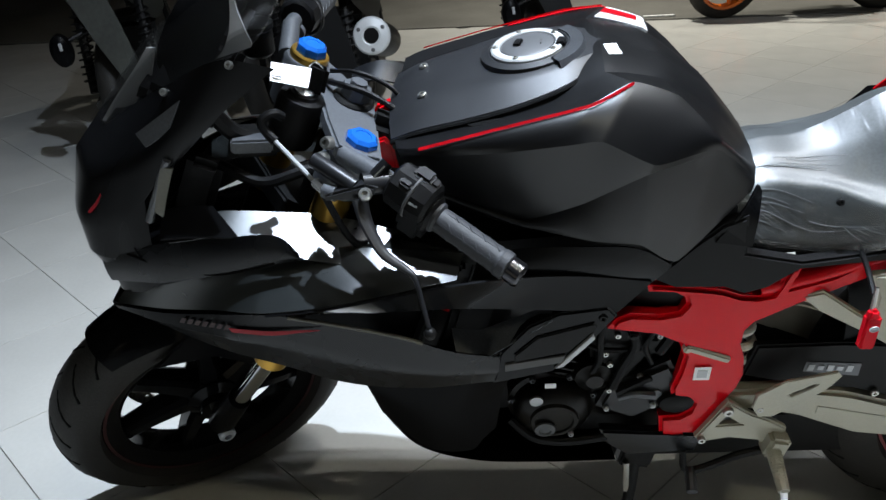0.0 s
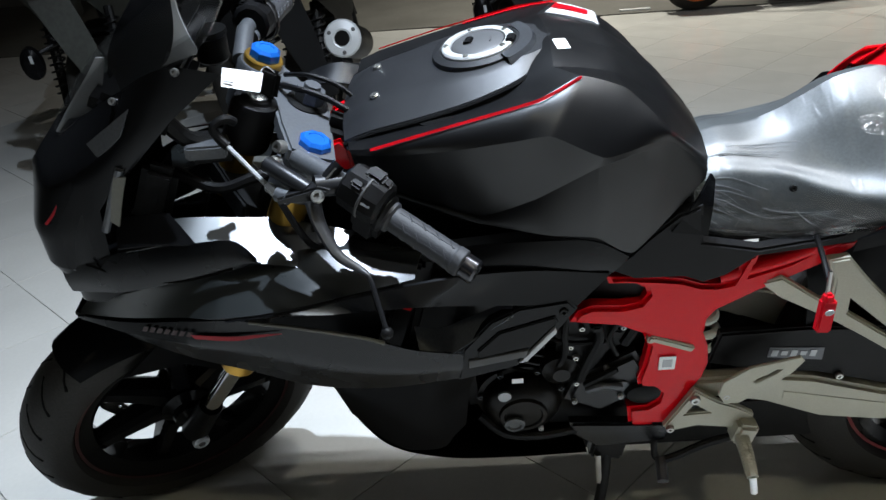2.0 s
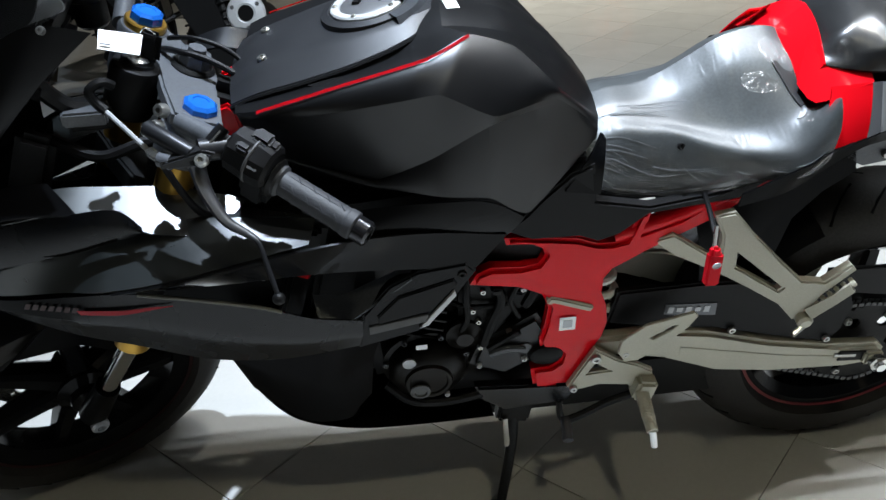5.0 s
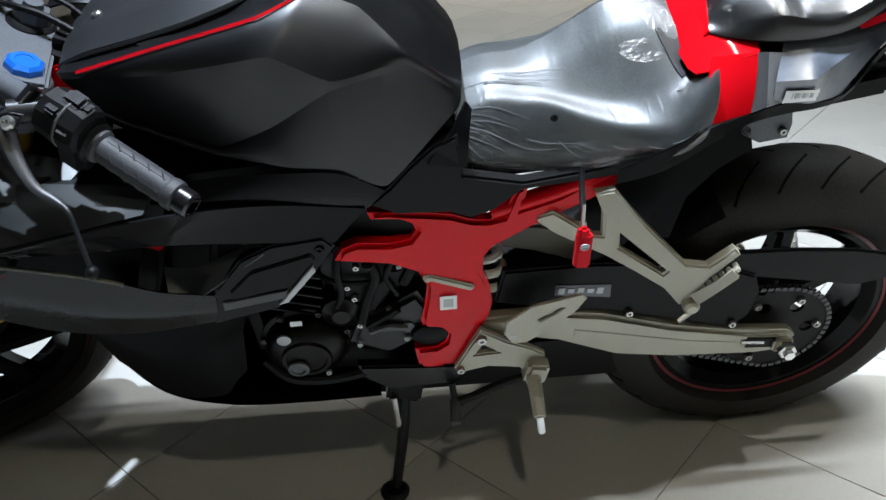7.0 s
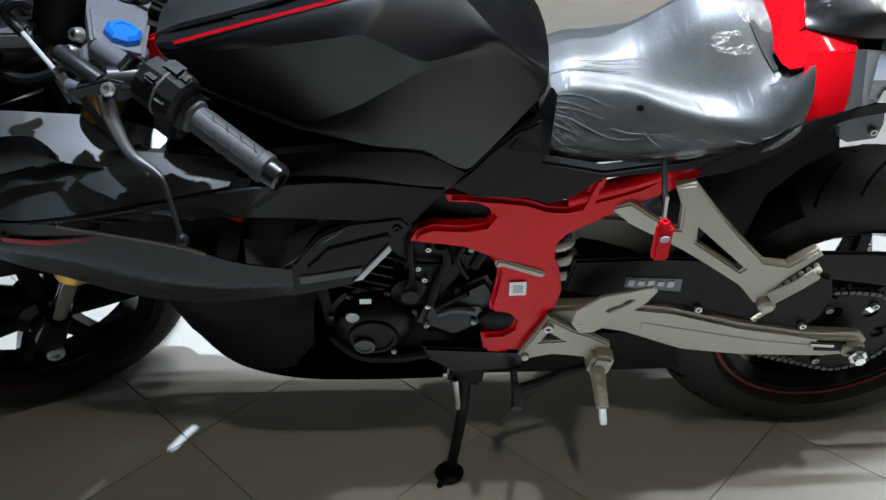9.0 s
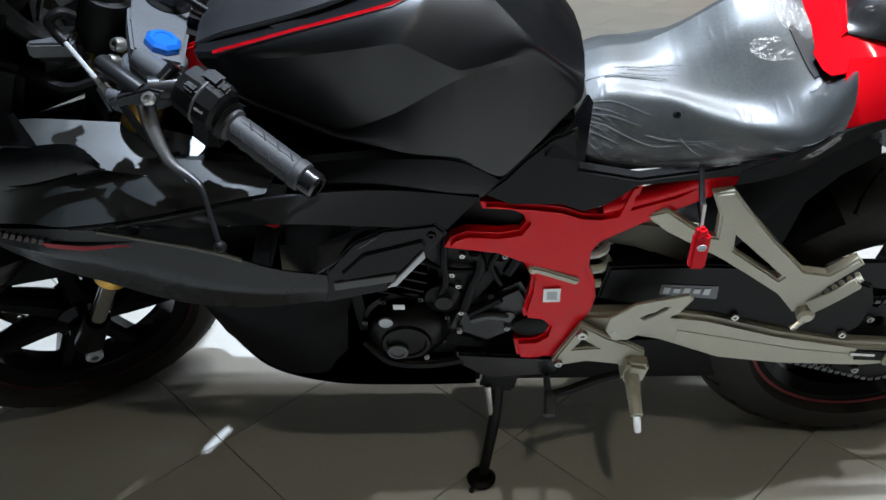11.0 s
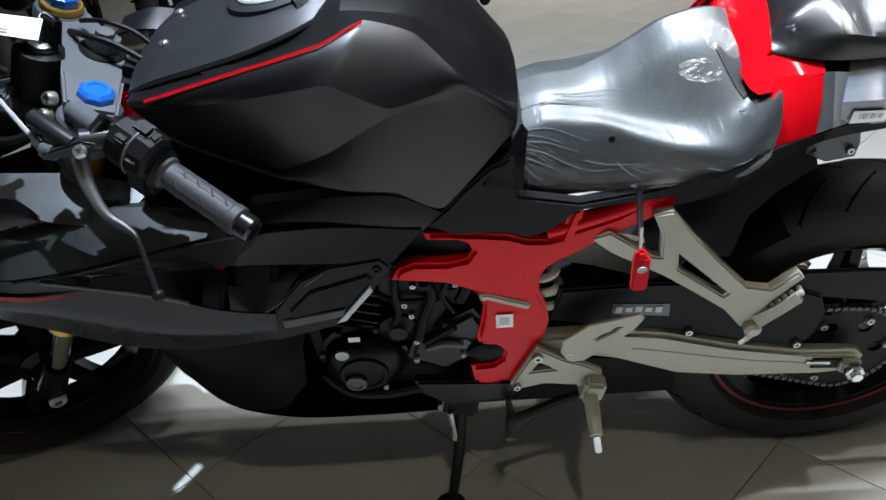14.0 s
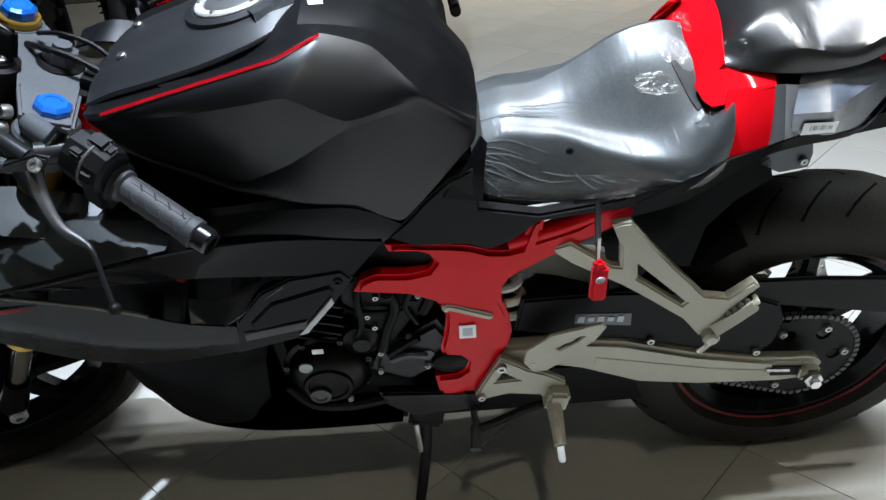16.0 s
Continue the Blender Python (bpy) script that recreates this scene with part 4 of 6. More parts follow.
# bare vinyl shows where the film is torn at the seat's rear corner
part("bare_vinyl", skin([[on_seat(0.84 + 0.06 * k, 0.21 + 0.17 * k, 0.0022) for k in (0, 0.33, 0.67, 1)], [on_seat(0.95 + 0.02 * k, 0.15 + 0.2 * k, 0.0022) for k in (0, 0.33, 0.67, 1)]], 14, 4, thick=0.0012), COVERGREY, seat, "bare grey vinyl at the torn film")
# the film's gathered lower hem
hem_rows = [[], []]
for i, p in enumerate(spline(S5, 120)):
    ripple = 0.0022 * noise.noise(V(p.x * 150, 0, 3)) + 0.003 * noise.noise(V(p.x * 40, 0, 9))
    hem_rows[0].append(p + V(0, -0.0035 + ripple, 0.009 + 0.004 * noise.noise(V(p.x * 60, 0, 5))))
    hem_rows[1].append(p + V(0, -0.003 - ripple, -0.004 + ripple))
hem = bmesh.new()
grid_faces(hem, hem_rows)
bmesh.ops.solidify(hem, geom=hem.faces[:], thickness=0.0008)
part("film_hem", hem, HAZE, seat, "gathered hazy hem of the packing film", sharp=20)


# folds of the film: thin ridges that fan out from the seat's front corner, lie along its top and gather at the rear;
# their pale colour stands for glints
def fold_lines():
    rng = random.Random(11)

    def fold(u0, f0, u1, f1, r, bend):
        pts = []
        for k in range(7):
            t = k / 6
            pts.append(on_seat(max(0.0, min(0.995, u0 + (u1 - u0) * t)), max(0.02, min(0.985, f0 + (f1 - f0) * t + bend * math.sin(math.pi * t)))))
        part("film_fold", tube(pts, r, 5, 12, taper=r * 0.3), FOLD_GLINT, seat)

    for k in range(11):
        t = k / 10
        fold(0.02 + rng.uniform(0, 0.02), 0.58 + 0.3 * t * rng.uniform(0.7, 1), 0.1 + 0.2 * rng.random() * (1.2 - t), 0.72 + 0.26 * t, rng.uniform(0.0003, 0.0006), rng.uniform(-0.03, 0.03))
    fold(0.03, 0.72, 0.6, 0.8, 0.0005, 0.13)
    fold(0.3, 0.84, 0.62, 0.76, 0.0005, 0.05)
    for k in range(9):
        u, f = rng.uniform(0.05, 0.35), rng.uniform(0.24, 0.36)
        fold(u, f, u + rng.uniform(0.12, 0.3), f + rng.uniform(0.0, 0.03), rng.uniform(0.0003, 0.0006), rng.uniform(-0.01, 0.01))
    for k in range(8):
        u = rng.uniform(0.4, 0.85)
        fold(u, rng.uniform(0.8, 0.9), u + rng.uniform(0.05, 0.16), rng.uniform(0.86, 0.97), rng.uniform(0.0003, 0.0007), rng.uniform(-0.02, 0.02))
    for k in range(3):
        u, f = rng.uniform(0.76, 0.93), rng.uniform(0.22, 0.48)
        fold(u, f, u + rng.uniform(-0.05, 0.05), f + rng.uniform(-0.1, 0.1), rng.uniform(0.0004, 0.0009), rng.uniform(-0.03, 0.03))


fold_lines()

# -- tail --
def quad_panel(name, top, bottom, mat, label="", thick=0.003, rows=4, bulge=0.0, n=10, parent=None):
    """A side panel between two edges, on both sides of the bike."""
    bm = skin([top, bottom], n, rows, thick=thick, bulge=bulge)
    part(name, mirrored(bm), mat, parent or bike, label)
    return part(name, bm, mat, parent or bike, label)


red_tail = quad_panel("tail_cowl_front", [(0.73, -0.135, 0.873), (0.758, -0.135, 0.874), (0.79, -0.13, 0.873)], [(0.707, -0.187, 0.804), (0.745, -0.178, 0.806), (0.782, -0.166, 0.808)], RED, "red tail cowl side", bulge=0.004)
quad_panel("cowl_shoulder", [(0.722, -0.06, 0.912), (0.733, -0.09, 0.892), (0.76, -0.1, 0.888), (0.795, -0.105, 0.886)], [(0.7, -0.1, 0.862), (0.714, -0.134, 0.85), (0.757, -0.138, 0.868), (0.792, -0.131, 0.872)], RED, parent=red_tail)
quad_panel("cowl_neck", [(0.742, 0.0, 0.935), (0.741, -0.03, 0.928), (0.738, -0.06, 0.915), (0.733, -0.1, 0.89)], [(0.695, 0.0, 0.893), (0.695, -0.03, 0.883), (0.697, -0.06, 0.866), (0.7, -0.1, 0.842)], RED, parent=red_tail)
quad_panel("grey_band", [(0.79, -0.131, 0.873), (0.803, -0.132, 0.873)], [(0.782, -0.167, 0.808), (0.806, -0.16, 0.812)], GREY_STRIPE, parent=red_tail)
quad_panel("silver_band", [(0.803, -0.132, 0.873), (0.826, -0.132, 0.87)], [(0.804, -0.161, 0.811), (0.822, -0.155, 0.812)], SILVER, parent=red_tail)
wrap = skin([[(0.829, -0.112, 0.884), (0.866, -0.112, 0.885), (0.9, -0.108, 0.888), (0.932, -0.103, 0.896), (1.0, -0.085, 0.93)],
             [(0.807, -0.16, 0.847), (0.852, -0.17, 0.853), (0.881, -0.15, 0.858), (0.939, -0.122, 0.877), (1.0, -0.1, 0.921)],
             [(0.815, -0.153, 0.809), (0.868, -0.15, 0.806), (0.905, -0.143, 0.808), (0.945, -0.128, 0.86), (1.0, -0.105, 0.912)]], 32, 4, thick=0.003, kink=0.85)
tail = part("tail_side_panel", mirrored(wrap), WRAPPED, bike)
tail = part("tail_side_panel", wrap, WRAPPED, bike, "dark glossy tail panel under protective film")
part("price_label", skin([[(0.823, -0.162, 0.834), (0.864, -0.1655, 0.835)], [(0.824, -0.1575, 0.814), (0.867, -0.1575, 0.815)]], 4, 1, thick=0.0008), WHITE, tail, "white sticker with grey print")
for k in range(9):
    x, w = 0.838 + 0.0032 * k, 0.0011 + 0.0007 * (k * 5 % 3)
    part("label_bar", skin([[(x - 0.006, -0.1632, 0.83), (x + w - 0.006, -0.1633, 0.83)], [(x - 0.006, -0.1612, 0.822), (x + w - 0.006, -0.1612, 0.822)]], 3, 1, thick=0.0005), SILVER, tail)
part("tail_stripe", skin([[(0.915, -0.121, 0.899), (0.96, -0.113, 0.913), (1.0, -0.1, 0.938)], [(0.92, -0.124, 0.892), (0.96, -0.118, 0.904), (1.0, -0.106, 0.93)]], 8, 1, thick=0.001), REDTRIM, tail, "red stripe")
quad_panel("tail_lower_trim", [(0.62, -0.172, 0.735), (0.69, -0.196, 0.79), (0.712, -0.195, 0.805), (0.78, -0.168, 0.806), (0.825, -0.155, 0.81), (0.908, -0.145, 0.81), (0.95, -0.13, 0.862), (1.0, -0.114, 0.912)],
           [(0.62, -0.168, 0.712), (0.68, -0.176, 0.735), (0.74, -0.164, 0.762), (0.79, -0.148, 0.778), (0.83, -0.148, 0.79), (0.91, -0.14, 0.80), (0.955, -0.126, 0.85), (1.0, -0.11, 0.90)], BELLY, "black lower tail trim", n=30, rows=3)
part("undertail", block((0.34, 0.26, 0.05), pose(0.83, 0, 0.79, 0, -10, 0), 0.015), PLASTIC, bike, "black plastic undertray")
part("plate_bracket", plate([(0.8, 0.77), (0.872, 0.785), (0.882, 0.742), (0.88, 0.72), (0.842, 0.714), (0.81, 0.73)], -0.1, -0.094, bevel=0.002), GREYCAST, bike, "dark grey tail bracket")
bolt(0.868, -0.102, 0.735, 0.006, bike, name="bracket_bolt")

# -- side cover below seat and tank --
side_cover = [(0.29, 0.69), (0.32, 0.716), (0.345, 0.745), (0.38, 0.778), (0.412, 0.79), (0.42, 0.728), (0.5, 0.71), (0.59, 0.722), (0.66, 0.745), (0.7, 0.78), (0.69, 0.75), (0.632, 0.71), (0.5, 0.697), (0.46, 0.665), (0.43, 0.655), (0.4, 0.668), (0.33, 0.67)]
for side in (-1, 1):
    bm = plate(side_cover, -0.148, -0.125, bevel=0.004)
    cov = part("side_cover", bm if side < 0 else mirrored(bm), PLASTIC, bike, "grained black side cover below the seat")
TONGUE_L = [(0.427, -0.118, 0.822), (0.405, -0.14, 0.797), (0.372, -0.152, 0.753)]
TONGUE_R = [(0.434, -0.115, 0.81), (0.428, -0.138, 0.784), (0.424, -0.148, 0.741)]
part("seat_tongue", skin([TONGUE_L, TONGUE_R], 14, 3, thick=0.004), SATIN, bike, "satin black panel between tank and seat")
quad_panel("tank_side_panel", [(0.05, -0.175, 0.765), (0.11, -0.18, 0.775), (0.20, -0.182, 0.775), (0.262, -0.178, 0.766), (0.314, -0.163, 0.725)],
           [(0.04, -0.195, 0.735), (0.10, -0.193, 0.735), (0.18, -0.186, 0.725), (0.25, -0.178, 0.716), (0.288, -0.168, 0.70)], SATIN, "satin black side panel under the tank", n=24, bulge=0.003)

# -- frame --
def frame_y(x, z):
    return np.interp(x, (0.23, 0.29, 0.37, 0.5, 0.65), (-0.03, -0.02, -0.003, 0.0, 0.006))


frame_edge = [(0.237, 0.606), (0.248, 0.624), (0.27, 0.63), (0.316, 0.618), (0.344, 0.618), (0.353, 0.631), (0.349, 0.645), (0.334, 0.656), (0.311, 0.664), (0.292, 0.667), (0.288, 0.68), (0.304, 0.676),
              (0.366, 0.66), (0.405, 0.652), (0.433, 0.64), (0.457, 0.637), (0.477, 0.641), (0.493, 0.69), (0.511, 0.692), (0.505, 0.655), (0.556, 0.67), (0.605, 0.70), (0.66, 0.705), (0.645, 0.684),
              (0.605, 0.659), (0.519, 0.618), (0.462, 0.586), (0.45, 0.568), (0.449, 0.54), (0.46, 0.51), (0.465, 0.473), (0.459, 0.443), (0.447, 0.419), (0.431, 0.389), (0.412, 0.337), (0.393, 0.331),
              (0.347, 0.345), (0.341, 0.39)]
frame_edge_low = [(0.376, 0.385), (0.39, 0.396), (0.393, 0.414), (0.381, 0.427), (0.356, 0.436), (0.353, 0.452), (0.361, 0.487), (0.365, 0.522), (0.353, 0.553), (0.314, 0.58), (0.267, 0.596)]
for side in (-1, 1):
    bm = plate(frame_edge + frame_edge_low, -0.135, -0.106, bevel=0.012, warp=frame_y, steps=4)
    fr = part("frame_plate", bm if side < 0 else mirrored(bm), RED, bike, "red painted frame side plate")
    if side < 0:
        left_frame = fr
part("frame_lug", moved(block((0.075, 0.012, 0.012), None, 0.003), Matrix.Translation((0.4, -0.137, 0.53)) @ pose(0, 0, 0, 0, 23, 0)), ALU, left_frame, "grey serial-number plate")
part("frame_lug", block((0.012, 0.016, 0.014), Matrix.Translation((0.366, -0.137, 0.543)) @ pose(0, 0, 0, 0, 23, 0), 0.003), ALU, left_frame)
part("code_sticker", block((0.026, 0.001, 0.028), Matrix.Translation((0.396, -0.1405, 0.489)), 0), WHITE, left_frame, "white sticker with a grey print block")
part("code_print", block((0.015, 0.001, 0.016), Matrix.Translation((0.396, -0.1413, 0.489)), 0), SILVER, left_frame)
for side in (-1, 1):
    part("subframe_rail", tube([(0.46, side * 0.12, 0.645), (0.55, side * 0.12, 0.672), (0.66, side * 0.118, 0.72), (0.80, side * 0.1, 0.78)], 0.013, 12, 16), RED, bike)

# -- swingarm and chain --
arm_edge = [(0.44, 0.43), (0.565, 0.432), (0.648, 0.418), (0.765, 0.379), (0.894, 0.35), (0.974, 0.342), (0.987, 0.33), (0.977, 0.3), (0.917, 0.294), (0.777, 0.303), (0.678, 0.32), (0.579, 0.365), (0.5, 0.385), (0.44, 0.385)]
for side in (-1, 1):
    bm = plate(arm_edge, -0.128, -0.098, bevel=0.007)
    arm = part("swingarm", bm if side < 0 else mirrored(bm), ALU, bike, "grey painted box-section swingarm")
    if side < 0:
        left_arm = arm
part("arm_flute", plate([(0.6, 0.395), (0.68, 0.375), (0.8, 0.345), (0.905, 0.328), (0.905, 0.32), (0.8, 0.328), (0.68, 0.35), (0.6, 0.375)], -0.1292, -0.125, bevel=0.001), ALU, left_arm)
part("axle_slot", plate([(0.9, 0.34), (0.965, 0.333), (0.965, 0.312), (0.9, 0.317)], -0.1315, -0.124, bevel=0.001), DARK, left_arm)
part("axle_block", block((0.034, 0.014, 0.028), Matrix.Translation((0.962, -0.133, 0.322)), 0.004), ALU, left_arm)
part("axle_nut", lathe([(0.016, 0), (0.016, 0.012), (0.013, 0.014), (0.0095, 0.014), (0.0095, 0.022), (0, 0.022)], 6, along((0.965, -0.139, 0.32), (0.965, -1, 0.32))), STEEL, left_arm, sharp=15)
part("adjuster_bolt", tube([(0.89, -0.128, 0.331), (0.93, -0.128, 0.327)], 0.005, 8), STEEL, left_arm)
chain_case = [(0.47, 0.455), (0.483, 0.52), (0.62, 0.522), (0.747, 0.512), (0.82, 0.5), (0.89, 0.47), (0.905, 0.43), (0.897, 0.38), (0.872, 0.352), (0.767, 0.384), (0.658, 0.418), (0.56, 0.432)]
guard = part("chain_guard", plate(chain_case, -0.116, -0.098, bevel=0.004), PLASTIC, bike, "black plastic chain guard")
part("guard_tail", plate([(0.84, 0.52), (0.95, 0.515), (1.05, 0.504), (1.13, 0.485), (1.14, 0.44), (1.07, 0.424), (0.96, 0.447), (0.893, 0.46), (0.84, 0.45)], -0.11, -0.1, bevel=0.004), PLASTIC, guard)
bolt(0.69, -0.118, 0.414, 0.0072, guard)
bolt(0.87, -0.118, 0.368, 0.0072, guard)
part("warning_sticker", skin([[(0.566, -0.1175, 0.485), (0.654, -0.1175, 0.478)], [(0.565, -0.1175, 0.464), (0.655, -0.1175, 0.451)]], 4, 1, thick=0.0008), GREY_STRIPE, guard, "silver-grey warning sticker")
for k in range(5):
    x = 0.575 + 0.0155 * k
    part("sticker_print", block((0.01, 0.0008, 0.009 if k % 2 else 0.013), pose(x, -0.1188, 0.4735 - 0.0012 * k, 0, 6, 0), 0), SILVER, guard)
# sprocket and chain
teeth = []
for k in range(82):
    a = 2 * math.pi * k / 82
    r = 0.098 if k % 2 else 0.091
    teeth.append((r * math.cos(a), r * math.sin(a)))
holes = [[(0.058 * math.cos(a) + 0.013 * math.cos(b), 0.058 * math.sin(a) + 0.013 * math.sin(b)) for b in (2 * math.pi * j / 10 for j in range(10))] for a in (2 * math.pi * k / 6 for k in range(6))]
sprocket = part("rear_sprocket", moved(plate(teeth, -0.003, 0.003, holes), Matrix.Translation((0.968, -0.085, 0.312))), DARK, rear_wheel, "black rear sprocket")
for k in range(6):
    a = 2 * math.pi * k / 6 + 0.1
    bolt(0.968 + 0.074 * math.cos(a), -0.089, 0.312 + 0.074 * math.sin(a), 0.0075, rear_wheel)
link = block((0.0098, 0.0022, 0.0088), None, 0.001, 1)
link_me = bpy.data.meshes.new("chain_link")
link.to_mesh(link_me)
link.free()
link_me.materials.append(CAPGREY)
chain = part("drive_chain", tube([(0.42, -0.085, 0.415), (0.968, -0.085, 0.405)], 0.003, 6), DARK, bike, "steel drive chain")


def chain_run():
    pts = [V(0.42 + 0.0125 * k, 0, 0.41) for k in range(44)]
    pts += [V(0.968 + 0.096 * math.sin(a), 0, 0.312 + 0.096 * math.cos(a)) for a in (math.pi * k / 24 for k in range(25))]
    pts += [V(0.968 - 0.0125 * k, 0, 0.216 + 0.0042 * k) for k in range(1, 42)]
    for a, b in zip(pts, pts[1:]):
        for y in (-0.0895, -0.0805):
            ob = new("chain_link", link_me)
            ob.parent = chain
            d = b - a
            ob.matrix_basis = Matrix.Translation(a.lerp(b, 0.5) + V(0, y, 0)) @ pose(0, 0, 0, 0, -math.degrees(math.atan2(d.z, d.x)), 0)


chain_run()

# -- foot controls --
hang_front = plate([(0.445, 0.432), (0.461, 0.42), (0.488, 0.4), (0.521, 0.385), (0.55, 0.365), (0.551, 0.322), (0.525, 0.31), (0.51, 0.336), (0.458, 0.345), (0.415, 0.335), (0.403, 0.347)],
                   -0.15, -0.136, [[(0.437, 0.376), (0.449, 0.397), (0.472, 0.378)]], bevel=0.003)
hanger = part("footrest_hanger", hang_front, ALU, bike, "grey alloy rider footrest hanger")
bolt(0.446, -0.151, 0.413, 0.009, hanger)
bolt(0.413, -0.151, 0.346, 0.007, hanger)
bolt(0.495, -0.151, 0.418, 0.006, hanger)
part("heel_guard", plate([(0.484, 0.452), (0.522, 0.482), (0.598, 0.5), (0.606, 0.49), (0.592, 0.465), (0.556, 0.43), (0.517, 0.402), (0.495, 0.402), (0.481, 0.424)], -0.156, -0.15,
                         [[(0.532, 0.452), (0.566, 0.474), (0.572, 0.474), (0.565, 0.466), (0.537, 0.448)]], bevel=0.0015), ALU, hanger, "grey alloy heel guard")
part("peg_mount", block((0.036, 0.034, 0.046), pose(0.535, -0.155, 0.335, 0, 12, 0), 0.006), ALU, hanger)
part("footpeg", tube([(0.53, -0.165, 0.332), (0.53, -0.232, 0.31)], 0.0125, 12, taper=0.0095), ALU, hanger, "knurled alloy footpeg")
for k in range(13):
    c = V(0.53, -0.169, 0.331).lerp(V(0.53, -0.229, 0.311), k / 12)
    part("peg_ring", lathe([(0.0105, -0.0015), (0.0128 - 0.0002 * k, -0.0007), (0.0128 - 0.0002 * k, 0.0007), (0.0105, 0.0015)], 9, along(c, c + V(0, -0.067, -0.022)), cap=False), ALU, hanger)
part("peg_tip", tube([(0.53, -0.232, 0.31), (0.531, -0.24, 0.298), (0.533, -0.242, 0.285)], 0.006, 8), WHITE, hanger)
part("gear_lever", tube([(0.53, -0.145, 0.31), (0.48, -0.15, 0.30), (0.43, -0.16, 0.285), (0.40, -0.165, 0.28)], 0.007, 8, 14), DARK, bike, "dark gear lever")
part("lever_rubber", tube([(0.402, -0.16, 0.281), (0.398, -0.2, 0.27)], 0.0095, 10), GRIP, bike)
back_edge = [(0.518, 0.636), (0.546, 0.65), (0.584, 0.626), (0.604, 0.614), (0.614, 0.617), (0.612, 0.655), (0.599, 0.687), (0.622, 0.7), (0.65, 0.668), (0.685, 0.634), (0.719, 0.603), (0.745, 0.607), (0.771, 0.645), (0.779, 0.637), (0.75, 0.585), (0.737, 0.548), (0.722, 0.526), (0.7, 0.55), (0.66, 0.568), (0.619, 0.584), (0.551, 0.611)]


def hang_y(x, z):
    return -np.interp(x, (0.52, 0.6, 0.72, 0.78), (0.0, 0.02, 0.085, 0.11))


for side in (-1, 1):
    bm = plate(back_edge, -0.135, -0.118, [[(0.635, 0.63), (0.637, 0.603), (0.694, 0.576), (0.698, 0.584)]], bevel=0.003, warp=hang_y)
    hb = part("passenger_hanger", bm if side < 0 else mirrored(bm), ALU, bike, "grey alloy passenger footrest hanger")
    if side < 0:
        left_hanger = hb
part("passenger_peg", skin([[(0.735, -0.222, 0.552), (0.755, -0.236, 0.585), (0.772, -0.246, 0.618)], [(0.744, -0.234, 0.542), (0.762, -0.244, 0.575), (0.78, -0.252, 0.608)]], 10, 2, thick=0.007), ALU, left_hanger, "folded alloy passenger footpeg")
for k in range(7):
    c = V(0.742, -0.224, 0.552).lerp(V(0.776, -0.246, 0.618), k / 6)
    part("peg_tooth", block((0.006, 0.016, 0.006), Matrix.Translation(c) @ pose(0, 0, 0, 0, 30, 0), 0.001), ALU, left_hanger)
part("peg_pivot", lathe([(0.011, 0), (0.012, 0.004), (0.012, 0.02), (0.008, 0.024), (0, 0.024)], 14, along((0.735, -0.214, 0.535), (0.73, -0.3, 0.525))), ALU, left_hanger)
part("peg_pin", tube([(0.735, -0.232, 0.525), (0.715, -0.24, 0.515)], 0.0045, 8), STEEL, left_hanger)

# -- rear shock --
sp = []
for k in range(100):
    a = 2 * math.pi * k / 22
    c = V(0.447, -0.082, 0.59).lerp(V(0.473, -0.082, 0.455), k / 99)
    sp.append(c + V(0.022 * math.cos(a), 0.022 * math.sin(a), 0.006 * math.cos(a)))
shock = part("rear_shock", tube([(0.443, -0.082, 0.6), (0.487, -0.082, 0.38)], 0.012, 14), DARK, bike, "rear shock absorber")
part("shock_spring", tube(sp, 0.0072, 8), SPRING, shock, "pale green coil spring")

# -- engine --
ENGINE = material("black_engine_casting", (0.0045, 0.004, 0.0034), 0.32, grain=0.35, scale=60, bump=0.12, bump_scale=300, spread=0.4, spread_scale=20, shine=0.16)
engine = part("engine", join(block((0.36, 0.2, 0.15), pose(0.26, 0, 0.40, 0, -4, 0), 0.03, 3), block((0.2, 0.19, 0.2), pose(0.16, 0, 0.55, 0, 18, 0), 0.025, 3),
                             block((0.14, 0.19, 0.2), pose(0.33, 0, 0.5, 0, 0, 0), 0.02, 3)), ENGINE, bike, "black twin-cylinder engine")
for k in range(5):
    part("cooling_fin", block((0.12, 0.225, 0.005), pose(0.15, 0, 0.47 + 0.02 * k, 0, 18, 0), 0.001, 1), ENGINE, engine)
part("alternator_cover", lathe([(0.0, 0.045), (0.03, 0.044), (0.032, 0.047), (0.038, 0.047), (0.04, 0.041), (0.055, 0.034), (0.064, 0.022), (0.066, 0.006), (0.074, 0.004), (0.074, 0.0)], 30, along((0.17, -0.1, 0.395), (0.17, -1, 0.33))), ENGINE, engine, "round alternator cover")
part("timing_plug", lathe([(0.017, 0), (0.017, 0.004), (0.011, 0.006), (0.009, 0.003), (0, 0.003)], 18, along((0.155, -0.146, 0.375), (0.155, -1, 0.31))), CAPGREY, engine)
part("crank_plug", lathe([(0.011, 0), (0.011, 0.004), (0.007, 0.005), (0, 0.004)], 14, along((0.14, -0.138, 0.435), (0.14, -1, 0.4))), SILVER, engine)
part("sprocket_cover", plate([(0.24, 0.40), (0.26, 0.455), (0.30, 0.47), (0.35, 0.50), (0.37, 0.46), (0.35, 0.40), (0.30, 0.37)], -0.128, -0.1, bevel=0.008), LEVER, engine, "dark grey front sprocket cover")
for x, z in ((0.246, 0.522), (0.283, 0.52), (0.255, 0.498), (0.243, 0.485), (0.29, 0.545), (0.262, 0.56), (0.305, 0.47), (0.258, 0.44)):
    bolt(x, -0.122, z, 0.0052, engine)
